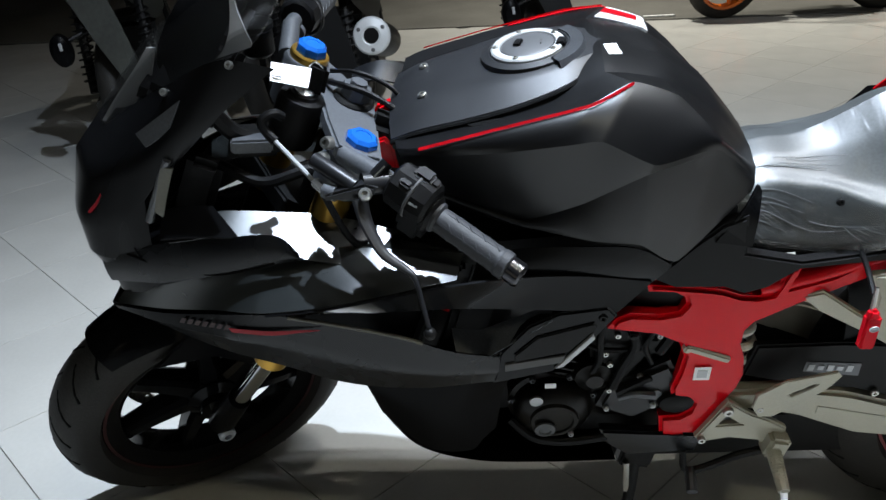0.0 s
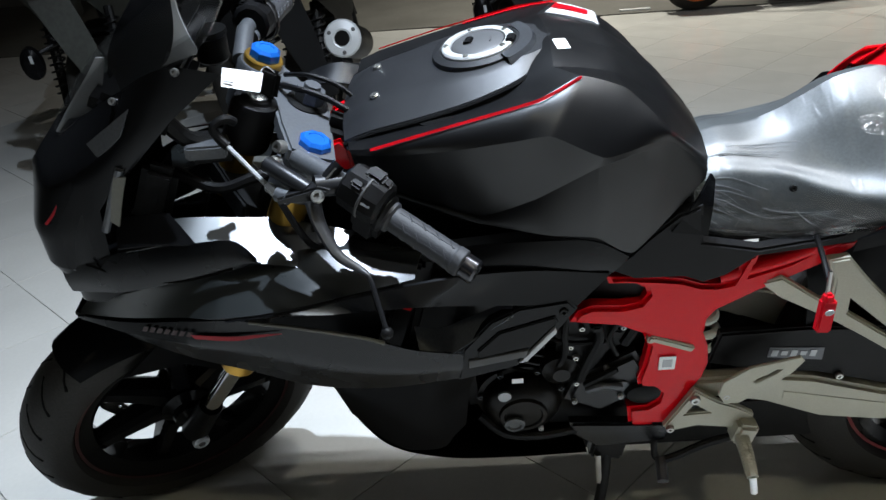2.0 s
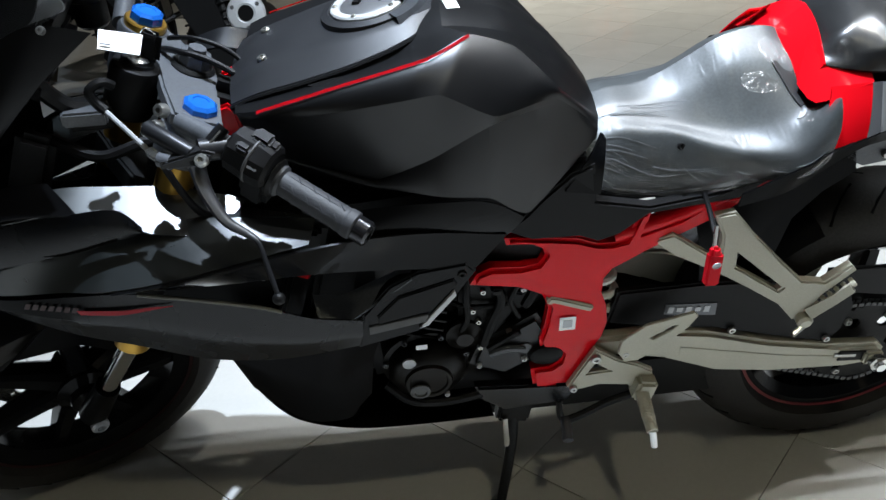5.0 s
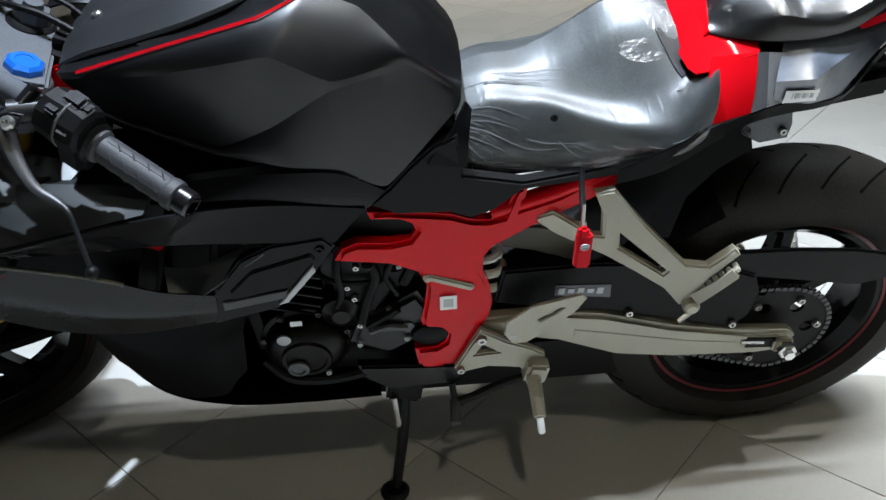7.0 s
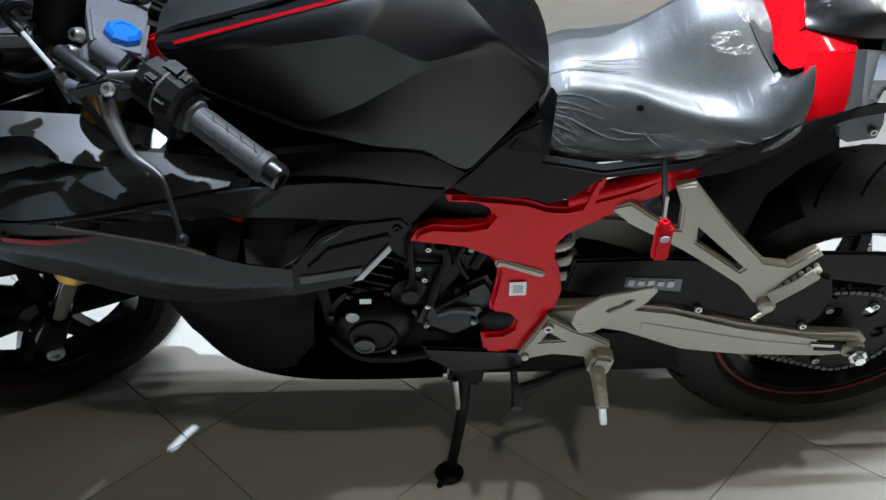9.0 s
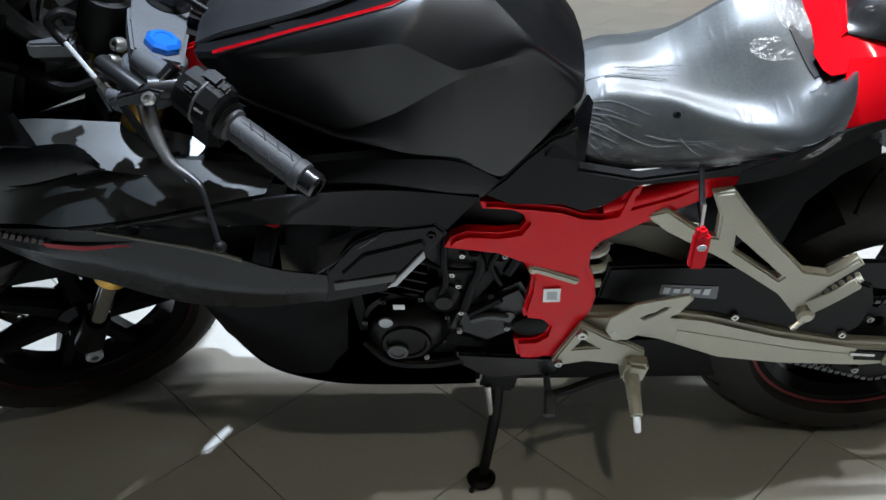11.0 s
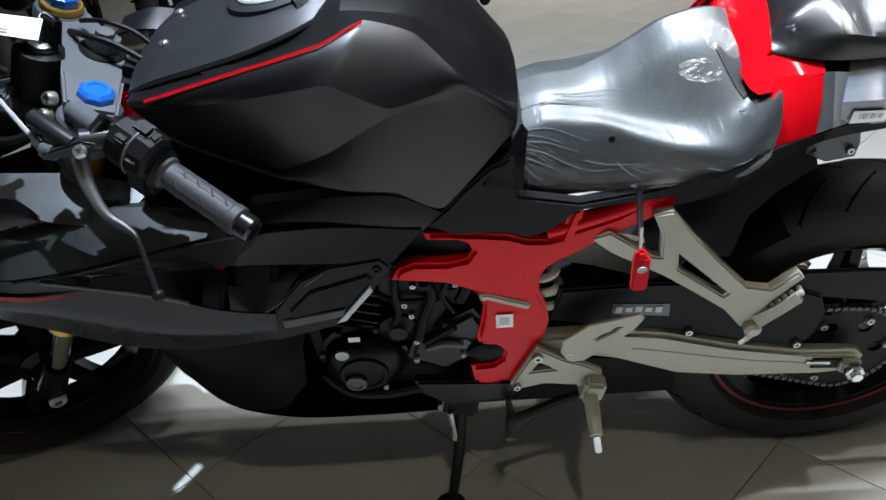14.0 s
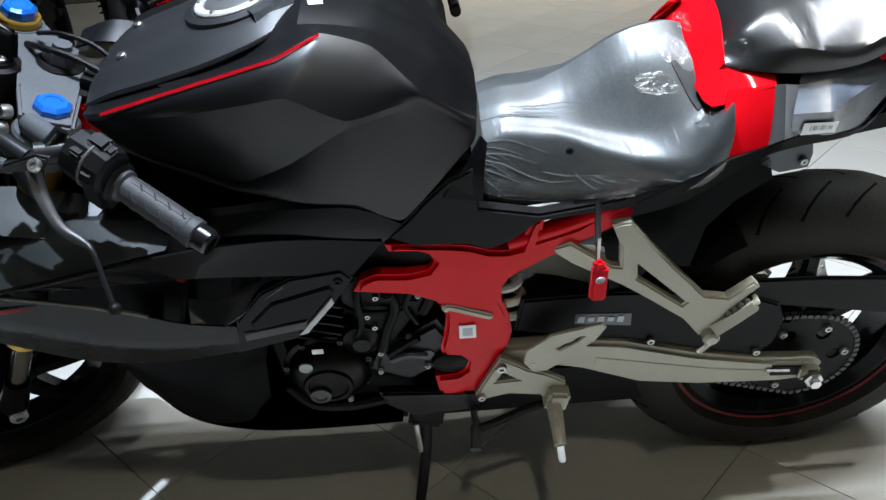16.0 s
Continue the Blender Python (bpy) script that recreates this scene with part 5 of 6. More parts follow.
part("engine_cover", plate([(0.225, 0.43), (0.225, 0.58), (0.26, 0.6), (0.34, 0.58), (0.345, 0.52), (0.31, 0.5), (0.29, 0.46)], -0.12, -0.09, bevel=0.008), DARK, engine)
for pts, r in (([(0.27, -0.12, 0.59), (0.29, -0.13, 0.55), (0.275, -0.13, 0.5), (0.262, -0.128, 0.45)], 0.008), ([(0.33, -0.115, 0.59), (0.345, -0.12, 0.56), (0.33, -0.12, 0.52)], 0.009), ([(0.27, -0.13, 0.44), (0.32, -0.132, 0.475)], 0.006)):
    part("hose", tube(pts, r, 8, 14), PLASTIC, engine)
# small covers, plugs, pipes and clamps on the engine's side
for a in range(7):
    u = 2 * math.pi * a / 7 + 0.3
    bolt(0.17 + 0.069 * math.cos(u), -0.107 - 0.004 * math.sin(u), 0.395 + 0.069 * math.sin(u), 0.0055, engine, mat=GREYCAST)
part("cover_label", block((0.018, 0.001, 0.01), pose(0.162, -0.133, 0.462, 0, 0, 0), 0), WHITE, engine, "tiny white sticker")
part("water_pump", lathe([(0.0, 0.03), (0.014, 0.03), (0.02, 0.024), (0.03, 0.02), (0.034, 0.0)], 22, along((0.232, -0.105, 0.47), (0.232, -1, 0.44))), ENGINE, engine)
part("clutch_arm", join(tube([(0.275, -0.128, 0.425), (0.3, -0.135, 0.44), (0.33, -0.132, 0.432)], 0.0065, 8, 10), lathe([(0.011, -0.006), (0.011, 0.006)], 12, along((0.332, -0.125, 0.432), (0.332, -1, 0.432)))), GREYCAST, engine)
part("wire_clip", block((0.02, 0.012, 0.016), pose(0.315, -0.125, 0.548, 0, 15, 0), 0.003), PLASTIC, engine)
part("sensor", join(tube([(0.28, -0.11, 0.57), (0.28, -0.135, 0.575)], 0.009, 10), block((0.016, 0.02, 0.012), pose(0.28, -0.14, 0.577), 0.003)), PLASTIC, engine)
for pts, r in (([(0.24, -0.118, 0.6), (0.235, -0.13, 0.56), (0.236, -0.13, 0.51), (0.22, -0.125, 0.47)], 0.0055), ([(0.3, -0.118, 0.6), (0.315, -0.128, 0.575), (0.305, -0.128, 0.54), (0.32, -0.125, 0.5)], 0.0045),
               ([(0.2, -0.11, 0.545), (0.225, -0.128, 0.54), (0.25, -0.13, 0.535), (0.3, -0.126, 0.53)], 0.004), ([(0.1, -0.12, 0.37), (0.14, -0.14, 0.345), (0.2, -0.14, 0.335), (0.26, -0.135, 0.34)], 0.008)):
    part("engine_pipe", tube(pts, r, 8, 18), PLASTIC, engine)
for x, y, z in ((0.345, -0.118, 0.57), (0.325, -0.125, 0.56), (0.235, -0.128, 0.545), (0.27, -0.126, 0.47), (0.33, -0.13, 0.41), (0.255, -0.13, 0.405), (0.2, -0.135, 0.35)):
    bolt(x, y, z, 0.005, engine, mat=SILVER)
part("skid_panel", plate([(0.247, 0.36), (0.256, 0.33), (0.298, 0.296), (0.411, 0.303), (0.42, 0.345), (0.33, 0.352)], -0.142, -0.12, bevel=0.004), FAIRING, bike, "black lower fairing end")
part("sump", block((0.34, 0.17, 0.1), pose(0.3, 0, 0.33), 0.02, 3), DARK, engine)
part("frame_bung", moved(lathe([(0.0, 0.014), (0.014, 0.013), (0.021, 0.009), (0.024, 0.0)], 26), along((0.366, -0.13, 0.418), (0.366, -1, 0.418)) @ Matrix.Diagonal((1.3, 0.95, 1, 1))), PLASTIC, bike, "black rubber frame plug")
part("frame_pocket", plate([(0.255, 0.63), (0.345, 0.615), (0.352, 0.64), (0.33, 0.66), (0.285, 0.672)], -0.125, -0.115), PLASTIC, bike)
pipe = part("exhaust", tube([(0.0, 0.05, 0.42), (0.08, 0.04, 0.29), (0.25, 0.03, 0.235), (0.42, 0.09, 0.24), (0.52, 0.14, 0.29)], 0.03, 14, 24), DARK, bike, "dark exhaust with a black silencer")
part("silencer", moved(lathe([(0.03, -0.02), (0.055, 0.0), (0.065, 0.04), (0.068, 0.34), (0.06, 0.38), (0.04, 0.385), (0.035, 0.37), (0, 0.37)], 24), along((0.52, 0.15, 0.29), (0.95, 0.2, 0.42))), DARK, pipe)
part("collector", block((0.52, 0.2, 0.16), pose(0.5, 0.04, 0.245), 0.03, 3), DARK, pipe)

# -- side stand --
FOOT = BIKE.inverted() @ V(0.287, 1.14, 0.012)
stand = part("side_stand", tube([V(0.318, -0.115, 0.27), V(0.312, -0.14, 0.19), FOOT + V(0.004, 0.004, 0.01)], 0.011, 12, 12, taper=0.009), DARK, bike, "black steel side stand, folded out")
part("stand_foot", join(lathe([(0.0, -0.006), (0.026, -0.006), (0.027, 0.0), (0.02, 0.006), (0, 0.006)], 18, Matrix.Translation(FOOT) @ pose(0, 0, 0, -11, 0, 0)),
                        tube([FOOT, FOOT + V(-0.02, -0.03, 0.0)], 0.005, 8)), DARK, stand)
part("stand_bracket", block((0.06, 0.03, 0.06), pose(0.32, -0.115, 0.275, 0, 10, 0), 0.006), DARK, stand)
part("stand_spring", tube([(0.30, -0.135, 0.27), (0.305, -0.14, 0.2)], 0.006, 8), STEEL, stand)
part("stand_tang", tube([(0.40, -0.12, 0.28), (0.405, -0.125, 0.24), (0.42, -0.13, 0.232)], 0.006, 8, 10), DARK, bike)

# -- fairing --
PINKGREY = material("faded_pink_print", (0.06, 0.04, 0.042), 0.45, shine=0.2)
DIMRED = material("dull_red_decal", (0.3, 0.008, 0.016), 0.4, shine=0.2)
LIP = material("dull_olive_edge", (0.12, 0.117, 0.093), 0.5, grain=0.1, scale=200)
U00 = [(-0.37, -0.09, 0.76), (-0.29, -0.1, 0.77), (-0.22, -0.11, 0.765), (-0.15, -0.115, 0.755), (-0.06, -0.12, 0.735), (0.06, -0.13, 0.71)]
U0 = [(-0.37, -0.115, 0.79), (-0.29, -0.125, 0.813), (-0.22, -0.127, 0.8), (-0.15, -0.128, 0.784), (-0.06, -0.133, 0.762), (0.06, -0.14, 0.732)]
U1 = [(-0.47, -0.115, 0.672), (-0.38, -0.16, 0.716), (-0.28, -0.172, 0.752), (-0.2, -0.165, 0.771), (-0.1, -0.165, 0.772), (0.03, -0.165, 0.758)]
U2 = [(-0.486, -0.125, 0.655), (-0.40, -0.157, 0.668), (-0.31, -0.195, 0.695), (-0.234, -0.23, 0.718), (-0.13, -0.245, 0.742), (0.02, -0.212, 0.75)]
quad_upper = skin([U00, U0, U1, U2], 40, 5, thick=0.003)
part("upper_fairing", mirrored(quad_upper), UPPER, bike, "semi-matte black upper fairing")
upper = part("upper_fairing", quad_upper, UPPER, bike, "semi-matte black upper fairing")
M0 = [(-0.234, -0.232, 0.716), (-0.14, -0.247, 0.739), (-0.03, -0.23, 0.749), (0.08, -0.207, 0.747), (0.18, -0.19, 0.735), (0.287, -0.17, 0.705)]
M1 = [(-0.205, -0.208, 0.697), (-0.12, -0.202, 0.692), (-0.04, -0.198, 0.69), (0.04, -0.195, 0.688), (0.13, -0.193, 0.68), (0.243, -0.18, 0.66)]
quad_panel("fairing_blade", M0, M1, GLOSS, "black fairing blade above the side slot", n=36)
L0 = [(-0.486, -0.13, 0.655), (-0.40, -0.16, 0.662), (-0.30, -0.188, 0.68), (-0.21, -0.212, 0.693), (-0.066, -0.216, 0.656), (0.01, -0.214, 0.622), (0.078, -0.208, 0.603)]
L1 = [(-0.48, -0.132, 0.65), (-0.40, -0.165, 0.645), (-0.31, -0.195, 0.645), (-0.22, -0.212, 0.64), (-0.1, -0.218, 0.60), (-0.01, -0.216, 0.58), (0.076, -0.21, 0.578)]
L2 = [(-0.47, -0.125, 0.642), (-0.40, -0.15, 0.62), (-0.32, -0.178, 0.603), (-0.235, -0.195, 0.585), (-0.142, -0.198, 0.548), (-0.04, -0.2, 0.536), (0.068, -0.205, 0.552)]
low = skin([L0, L1, L2], 44, 4, thick=0.003)
part("side_fairing", mirrored(low), FAIRING, bike, "satin black side fairing")
lower = part("side_fairing", low, FAIRING, bike, "satin black side fairing with a red dash")
# olive tube stands for the light caught along the fairing's edge
part("fairing_lip", tube([(-0.21, -0.214, 0.695), (-0.14, -0.216, 0.679), (-0.066, -0.218, 0.659), (-0.03, -0.217, 0.643)], 0.0028, 8, 30), LIP, lower)
part("fairing_dash", skin([[(-0.3, -0.1985, 0.664), (-0.24, -0.2135, 0.67), (-0.2, -0.2175, 0.674), (-0.168, -0.219, 0.675)], [(-0.296, -0.199, 0.657), (-0.24, -0.214, 0.6625), (-0.2, -0.218, 0.6695), (-0.168, -0.2192, 0.674)]], 14, 1, thick=0.0008), DIMRED, lower, "tapering red dash")
for k in range(7):
    x = -0.378 + 0.0115 * k
    y = -0.1735 - 0.0036 * k
    z = 0.6585 + 0.0006 * k
    part("fairing_mark", skin([[(x + 0.006, y - 0.001, z + 0.006), (x + 0.013, y - 0.003, z + 0.006)], [(x, y, z - 0.003), (x + 0.007, y - 0.002, z - 0.003)]], 4, 1, thick=0.0008), PINKGREY, lower)
scoop = plate([(0.078, 0.61), (0.118, 0.655), (0.16, 0.672), (0.229, 0.672), (0.243, 0.655), (0.202, 0.602), (0.155, 0.56), (0.068, 0.55)], -0.205, -0.185, bevel=0.003, warp=lambda x, z: np.interp(x, (0.07, 0.25), (-0.004, 0.02)))
sc = part("side_intake", scoop, SATIN, bike, "satin black side intake cover")
part("side_intake", mirrored(plate([(0.078, 0.61), (0.118, 0.655), (0.229, 0.672), (0.243, 0.655), (0.155, 0.56), (0.068, 0.55)], -0.205, -0.185, bevel=0.003)), SATIN, bike)
part("intake_face", plate([(0.098, 0.606), (0.13, 0.636), (0.21, 0.65), (0.215, 0.64), (0.176, 0.60), (0.1, 0.592)], -0.209, -0.204, bevel=0.002, warp=lambda x, z: np.interp(x, (0.07, 0.25), (-0.004, 0.02))), PLASTIC, sc)
part("intake_slot", plate([(0.085, 0.59), (0.172, 0.594), (0.168, 0.58), (0.085, 0.575)], -0.209, -0.2, bevel=0.001, warp=lambda x, z: np.interp(x, (0.07, 0.25), (-0.003, 0.02))), INK, sc)
part("intake_edge", plate([(0.157, 0.57), (0.17, 0.572), (0.213, 0.62), (0.21, 0.63)], -0.21, -0.2, bevel=0.001, warp=lambda x, z: np.interp(x, (0.07, 0.25), (-0.003, 0.02))), SILVER, sc)
bolt(0.222, -0.186, 0.655, 0.007, sc, mat=DARK)
# grey casting colour stands for the lamp's reflection on this black piece
part("inner_deflector", skin([[(0.018, -0.212, 0.606), (0.048, -0.211, 0.6), (0.08, -0.206, 0.617), (0.15, -0.2, 0.663)], [(0.01, -0.172, 0.63), (0.048, -0.172, 0.624), (0.086, -0.17, 0.638), (0.15, -0.178, 0.674)]], 16, 3, thick=0.002), GREYCAST, bike, "inner deflector, its reflection put in as grey")
K0 = [(-0.135, -0.17, 0.55), (-0.06, -0.172, 0.54), (0.01, -0.172, 0.545), (0.06, -0.17, 0.55), (0.11, -0.165, 0.56)]
K1 = [(-0.124, -0.168, 0.512), (-0.05, -0.172, 0.46), (0.01, -0.165, 0.44), (0.05, -0.155, 0.45), (0.085, -0.15, 0.47)]
K2 = [(-0.107, -0.155, 0.435), (-0.04, -0.16, 0.352), (0.03, -0.155, 0.335), (0.055, -0.15, 0.36), (0.075, -0.145, 0.38)]
belly = skin([K0, K1, K2], 30, 5, thick=0.003)
part("belly_fairing", mirrored(belly), BELLY, bike)
part("belly_fairing", belly, BELLY, bike, "black belly fairing")
K3 = [(-0.112, -0.15, 0.44), (-0.055, -0.155, 0.352), (0.04, -0.15, 0.303), (0.16, -0.145, 0.288), (0.28, -0.14, 0.283)]
K4 = [(-0.1, -0.1, 0.42), (-0.045, -0.1, 0.33), (0.05, -0.1, 0.28), (0.17, -0.1, 0.27), (0.28, -0.1, 0.268)]
K5 = [(-0.095, 0.0, 0.41), (-0.04, 0.0, 0.315), (0.055, 0.0, 0.266), (0.17, 0.0, 0.26), (0.28, 0.0, 0.26)]
part("belly_keel", skin([K3, K4, K5], 30, 3, mirror=True), BELLY, bike, "black belly pan keel")

# -- nose --
N0 = [(-0.47, 0.0, 0.915), (-0.40, -0.085, 0.952), (-0.33, -0.13, 0.998), (-0.245, -0.165, 1.045), (-0.178, -0.172, 1.036)]
N1 = [(-0.53, 0.0, 0.85), (-0.47, -0.095, 0.868), (-0.385, -0.145, 0.9), (-0.31, -0.165, 0.95), (-0.25, -0.165, 0.98)]
N2 = [(-0.55, 0.0, 0.79), (-0.506, -0.1, 0.79), (-0.43, -0.135, 0.81), (-0.40, -0.145, 0.83), (-0.385, -0.147, 0.85)]
N3 = [(-0.546, 0.0, 0.745), (-0.508, -0.1, 0.738), (-0.455, -0.125, 0.735), (-0.42, -0.14, 0.755), (-0.395, -0.145, 0.78)]
part("nose_cowl", skin([N0, N1, N2, N3], 36, 5, mirror=True), GLOSS, bike, "gloss black nose cowl", sharp=25)
N4 = [(-0.52, 0.0, 0.70), (-0.49, -0.09, 0.69), (-0.47, -0.115, 0.685), (-0.43, -0.14, 0.70), (-0.39, -0.155, 0.72)]
N5 = [(-0.49, 0.0, 0.66), (-0.485, -0.08, 0.655), (-0.478, -0.11, 0.655), (-0.44, -0.135, 0.672), (-0.39, -0.155, 0.70)]
part("lamp_cover", skin([N3, N4, N5], 30, 4, mirror=True), GLOSS, bike, "dark headlight glass")
band_top = [(-0.495, -0.1, 0.735), (-0.43, -0.135, 0.758), (-0.372, -0.155, 0.783), (-0.29, -0.172, 0.8), (-0.215, -0.183, 0.81), (-0.185, -0.19, 0.785)]
band_low = [(-0.485, -0.115, 0.69), (-0.43, -0.142, 0.706), (-0.38, -0.162, 0.72), (-0.30, -0.18, 0.745), (-0.22, -0.19, 0.768), (-0.18, -0.193, 0.776)]
quad_panel("cowl_band", band_top, band_low, FAIRING, "black cowl side band", n=30, bulge=0.005)
shelf = skin([[(-0.372, -0.13, 0.806), (-0.34, -0.138, 0.808), (-0.288, -0.132, 0.8127), (-0.222, -0.1235, 0.8028), (-0.147, -0.118, 0.79), (-0.06, -0.128, 0.769)], [(-0.36, -0.17, 0.79), (-0.33, -0.172, 0.795), (-0.297, -0.171, 0.7985), (-0.248, -0.17, 0.7895), (-0.2, -0.186, 0.7735), (-0.1, -0.188, 0.7527)]], 24, 3, thick=0.002)
moved(shelf, Matrix.Translation((0, 0, 0.004)))
# black sheet laid over the shelf's front stands for the shadow there
shade_sheet = skin([[(-0.378, -0.124, 0.817), (-0.34, -0.127, 0.823), (-0.305, -0.128, 0.8235)], [(-0.368, -0.174, 0.803), (-0.315, -0.176, 0.8065), (-0.262, -0.176, 0.8015)]], 12, 3, thick=0.003)
part("duct_cover", shade_sheet, BELLY, bike, "black sheet standing for shade on the inner cowl")
part("inner_cowl", mirrored(shelf), UPPER, bike)
part("inner_cowl", shelf, UPPER, bike, "black inner cowl panel")
for side in (-1, 1):
    part("cowl_trim", tube([(-0.335, side * 0.16, 0.915), (-0.352, side * 0.156, 0.885), (-0.385, side * 0.152, 0.818)], 0.0055, 8, 10), GREYCAST, bike, "grey cowl edge strip")
    part("lamp_mark", tube([(-0.45, side * 0.118, 0.846), (-0.466, side * 0.118, 0.826), (-0.481, side * 0.116, 0.811)], 0.0022, 6, 12), DIMRED, bike, "thin red light line")
    bolt(-0.228, side * 0.174, 1.043, 0.005, bike, facing=(0, side * 0.8, 0.5), name="screen_bolt")
    bolt(-0.325, side * 0.137, 0.995, 0.005, bike, facing=(0, side * 0.8, 0.5), name="screen_bolt")
# grey sheet stands for a soft reflection on the gloss nose
part("mirror_boss", skin([[(-0.368, -0.153, 0.949), (-0.335, -0.16, 0.972), (-0.3, -0.163, 0.996)], [(-0.356, -0.163, 0.935), (-0.338, -0.167, 0.947), (-0.318, -0.168, 0.963)]], 10, 2, thick=0.003), GREYCAST, bike, "grey patch standing for a reflection on the nose")
# seams and small lips of the nose
for side in (-1, 1):
    part("cowl_lip", tube([(-0.493, side * 0.103, 0.737), (-0.465, side * 0.121, 0.733), (-0.437, side * 0.136, 0.738)], 0.0014, 6, 10), SILVER, bike)
    part("cowl_seam", tube([(-0.435, side * 0.142, 0.757), (-0.372, side * 0.16, 0.742), (-0.3, side * 0.18, 0.746), (-0.22, side * 0.191, 0.77)], 0.0018, 6, 24), SEAM, bike)
    part("cowl_strip", skin([[(-0.345, side * 0.163, 0.905), (-0.36, side * 0.16, 0.87), (-0.372, side * 0.157, 0.835)], [(-0.329, side * 0.166, 0.905), (-0.345, side * 0.163, 0.87), (-0.362, side * 0.16, 0.828)]], 8, 2, thick=0.003), LIP, bike, "olive-grey inner cowl strip")
W0 = [(-0.47, 0.0, 0.917), (-0.40, 0.0, 0.995), (-0.32, 0.0, 1.06), (-0.25, 0.0, 1.11), (-0.18, 0.0, 1.16)]
W1 = [(-0.462, -0.04, 0.912), (-0.39, -0.075, 0.985), (-0.31, -0.1, 1.05), (-0.235, -0.12, 1.1), (-0.165, -0.11, 1.15)]
W2 = [(-0.452, -0.055, 0.912), (-0.37, -0.108, 0.975), (-0.29, -0.15, 1.02), (-0.2, -0.172, 1.066), (-0.16, -0.15, 1.12)]
screen = part("windscreen", skin([W0, W1, W2], 24, 4, thick=0.003, mirror=True), SCREEN, bike, "clear grey windscreen")
dash = join(block((0.05, 0.17, 0.1), pose(-0.29, 0, 1.0, 0, 35, 0), 0.015), block((0.1, 0.22, 0.04), pose(-0.33, 0, 0.955, 0, 30, 0), 0.012))
part("dashboard", dash, BELLY, bike, "black instrument panel behind the screen")
part("screen_base", skin([[(-0.436, 0, 0.905), (-0.376, 0, 0.974), (-0.357, 0, 1.02), (-0.322, 0, 1.069), (-0.28, 0, 1.10)], [(-0.441, -0.03, 0.901), (-0.376, -0.03, 0.97), (-0.357, -0.03, 1.016), (-0.322, -0.03, 1.065), (-0.28, -0.03, 1.096)], [(-0.345, -0.128, 0.965), (-0.305, -0.126, 0.99), (-0.268, -0.123, 1.018), (-0.245, -0.115, 1.055), (-0.225, -0.1, 1.09)]], 16, 3, mirror=True), BELLY, bike, "black inner cowl under the screen")
part("screen_edge", skin([[(-0.454, -0.05, 0.916), (-0.436, -0.052, 0.938), (-0.413, -0.055, 0.964), (-0.381, -0.058, 0.999), (-0.363, -0.06, 1.021)], [(-0.429, -0.056, 0.914), (-0.404, -0.06, 0.938), (-0.374, -0.065, 0.972), (-0.364, -0.065, 0.986), (-0.351, -0.064, 1.022)]], 14, 2, thick=0.002), FROST, screen, "hazy bare edge of the screen")
part("screen_edge", skin([[(-0.218, -0.15, 1.128), (-0.222, -0.15, 1.096), (-0.229, -0.15, 1.07), (-0.24, -0.15, 1.05), (-0.25, -0.15, 1.041)], [(-0.213, -0.155, 1.129), (-0.213, -0.155, 1.104), (-0.208, -0.155, 1.078), (-0.203, -0.155, 1.06), (-0.207, -0.155, 1.055)]], 14, 2, thick=0.002), FROST, screen)
part("cowl_stay", join(tube([(-0.30, -0.09, 0.96), (-0.27, -0.07, 0.9), (-0.22, -0.05, 0.885)], 0.012, 8, 10), block((0.06, 0.05, 0.03), pose(-0.25, -0.055, 0.88, 0, 10, 20), 0.005), block((0.05, 0.03, 0.1), pose(-0.33, -0.09, 0.83, 0, 25, 0), 0.01)), DARK, bike, "black cowl stay bracket")
part("stay_block", block((0.055, 0.03, 0.02), pose(-0.25, -0.075, 0.888, 0, 5, 10), 0.003), GREYCAST, bike)
part("wiring", tube([(-0.3, -0.08, 0.86), (-0.24, -0.1, 0.84), (-0.18, -0.09, 0.85), (-0.12, -0.06, 0.84)], 0.008, 8, 20), PLASTIC, bike)
part("wiring", tube([(-0.15, -0.16, 0.87), (-0.13, -0.17, 0.82), (-0.11, -0.16, 0.775), (-0.08, -0.12, 0.76)], 0.005, 8, 20), PLASTIC, bike)
part("radiator", block((0.03, 0.3, 0.26), pose(-0.02, 0, 0.6, 0, 18, 0), 0.006), DARK, bike, "black radiator behind the fairing")
part("airbox", block((0.34, 0.25, 0.1), pose(0.13, 0, 0.72, 0, -4, 0), 0.02), PLASTIC, bike, "black airbox under the tank")
part("inner_tray", skin([[(-0.2, -0.135, 0.765), (-0.1, -0.135, 0.755), (0.02, -0.14, 0.735)], [(-0.2, -0.005, 0.70), (-0.1, -0.005, 0.70), (0.02, -0.005, 0.70)]], 10, 3), PLASTIC, bike, "black inner fairing tray")
part("radiator_shroud", block((0.06, 0.26, 0.34), pose(0.03, 0, 0.57, 0, 14, 0), 0.01), PLASTIC, bike)
part("head_cover", block((0.1, 0.05, 0.2), pose(-0.09, -0.03, 0.8, 0, 24, 0), 0.015), DARK, bike)
part("red_hose", tube([(-0.02, -0.14, 0.66), (0.01, -0.15, 0.655)], 0.012, 8), REDTRIM, bike)
part("intake_pipe", tube([(-0.09, -0.16, 0.675), (-0.05, -0.165, 0.672)], 0.011, 10), SILVER, bike)

def to_tray(x, y):
    """Outline coordinates on the tray under the nose for a point of the showroom at the tray's height."""
    p = BIKE.inverted() @ V(x, y, 0.66)
    return p.x, -p.y


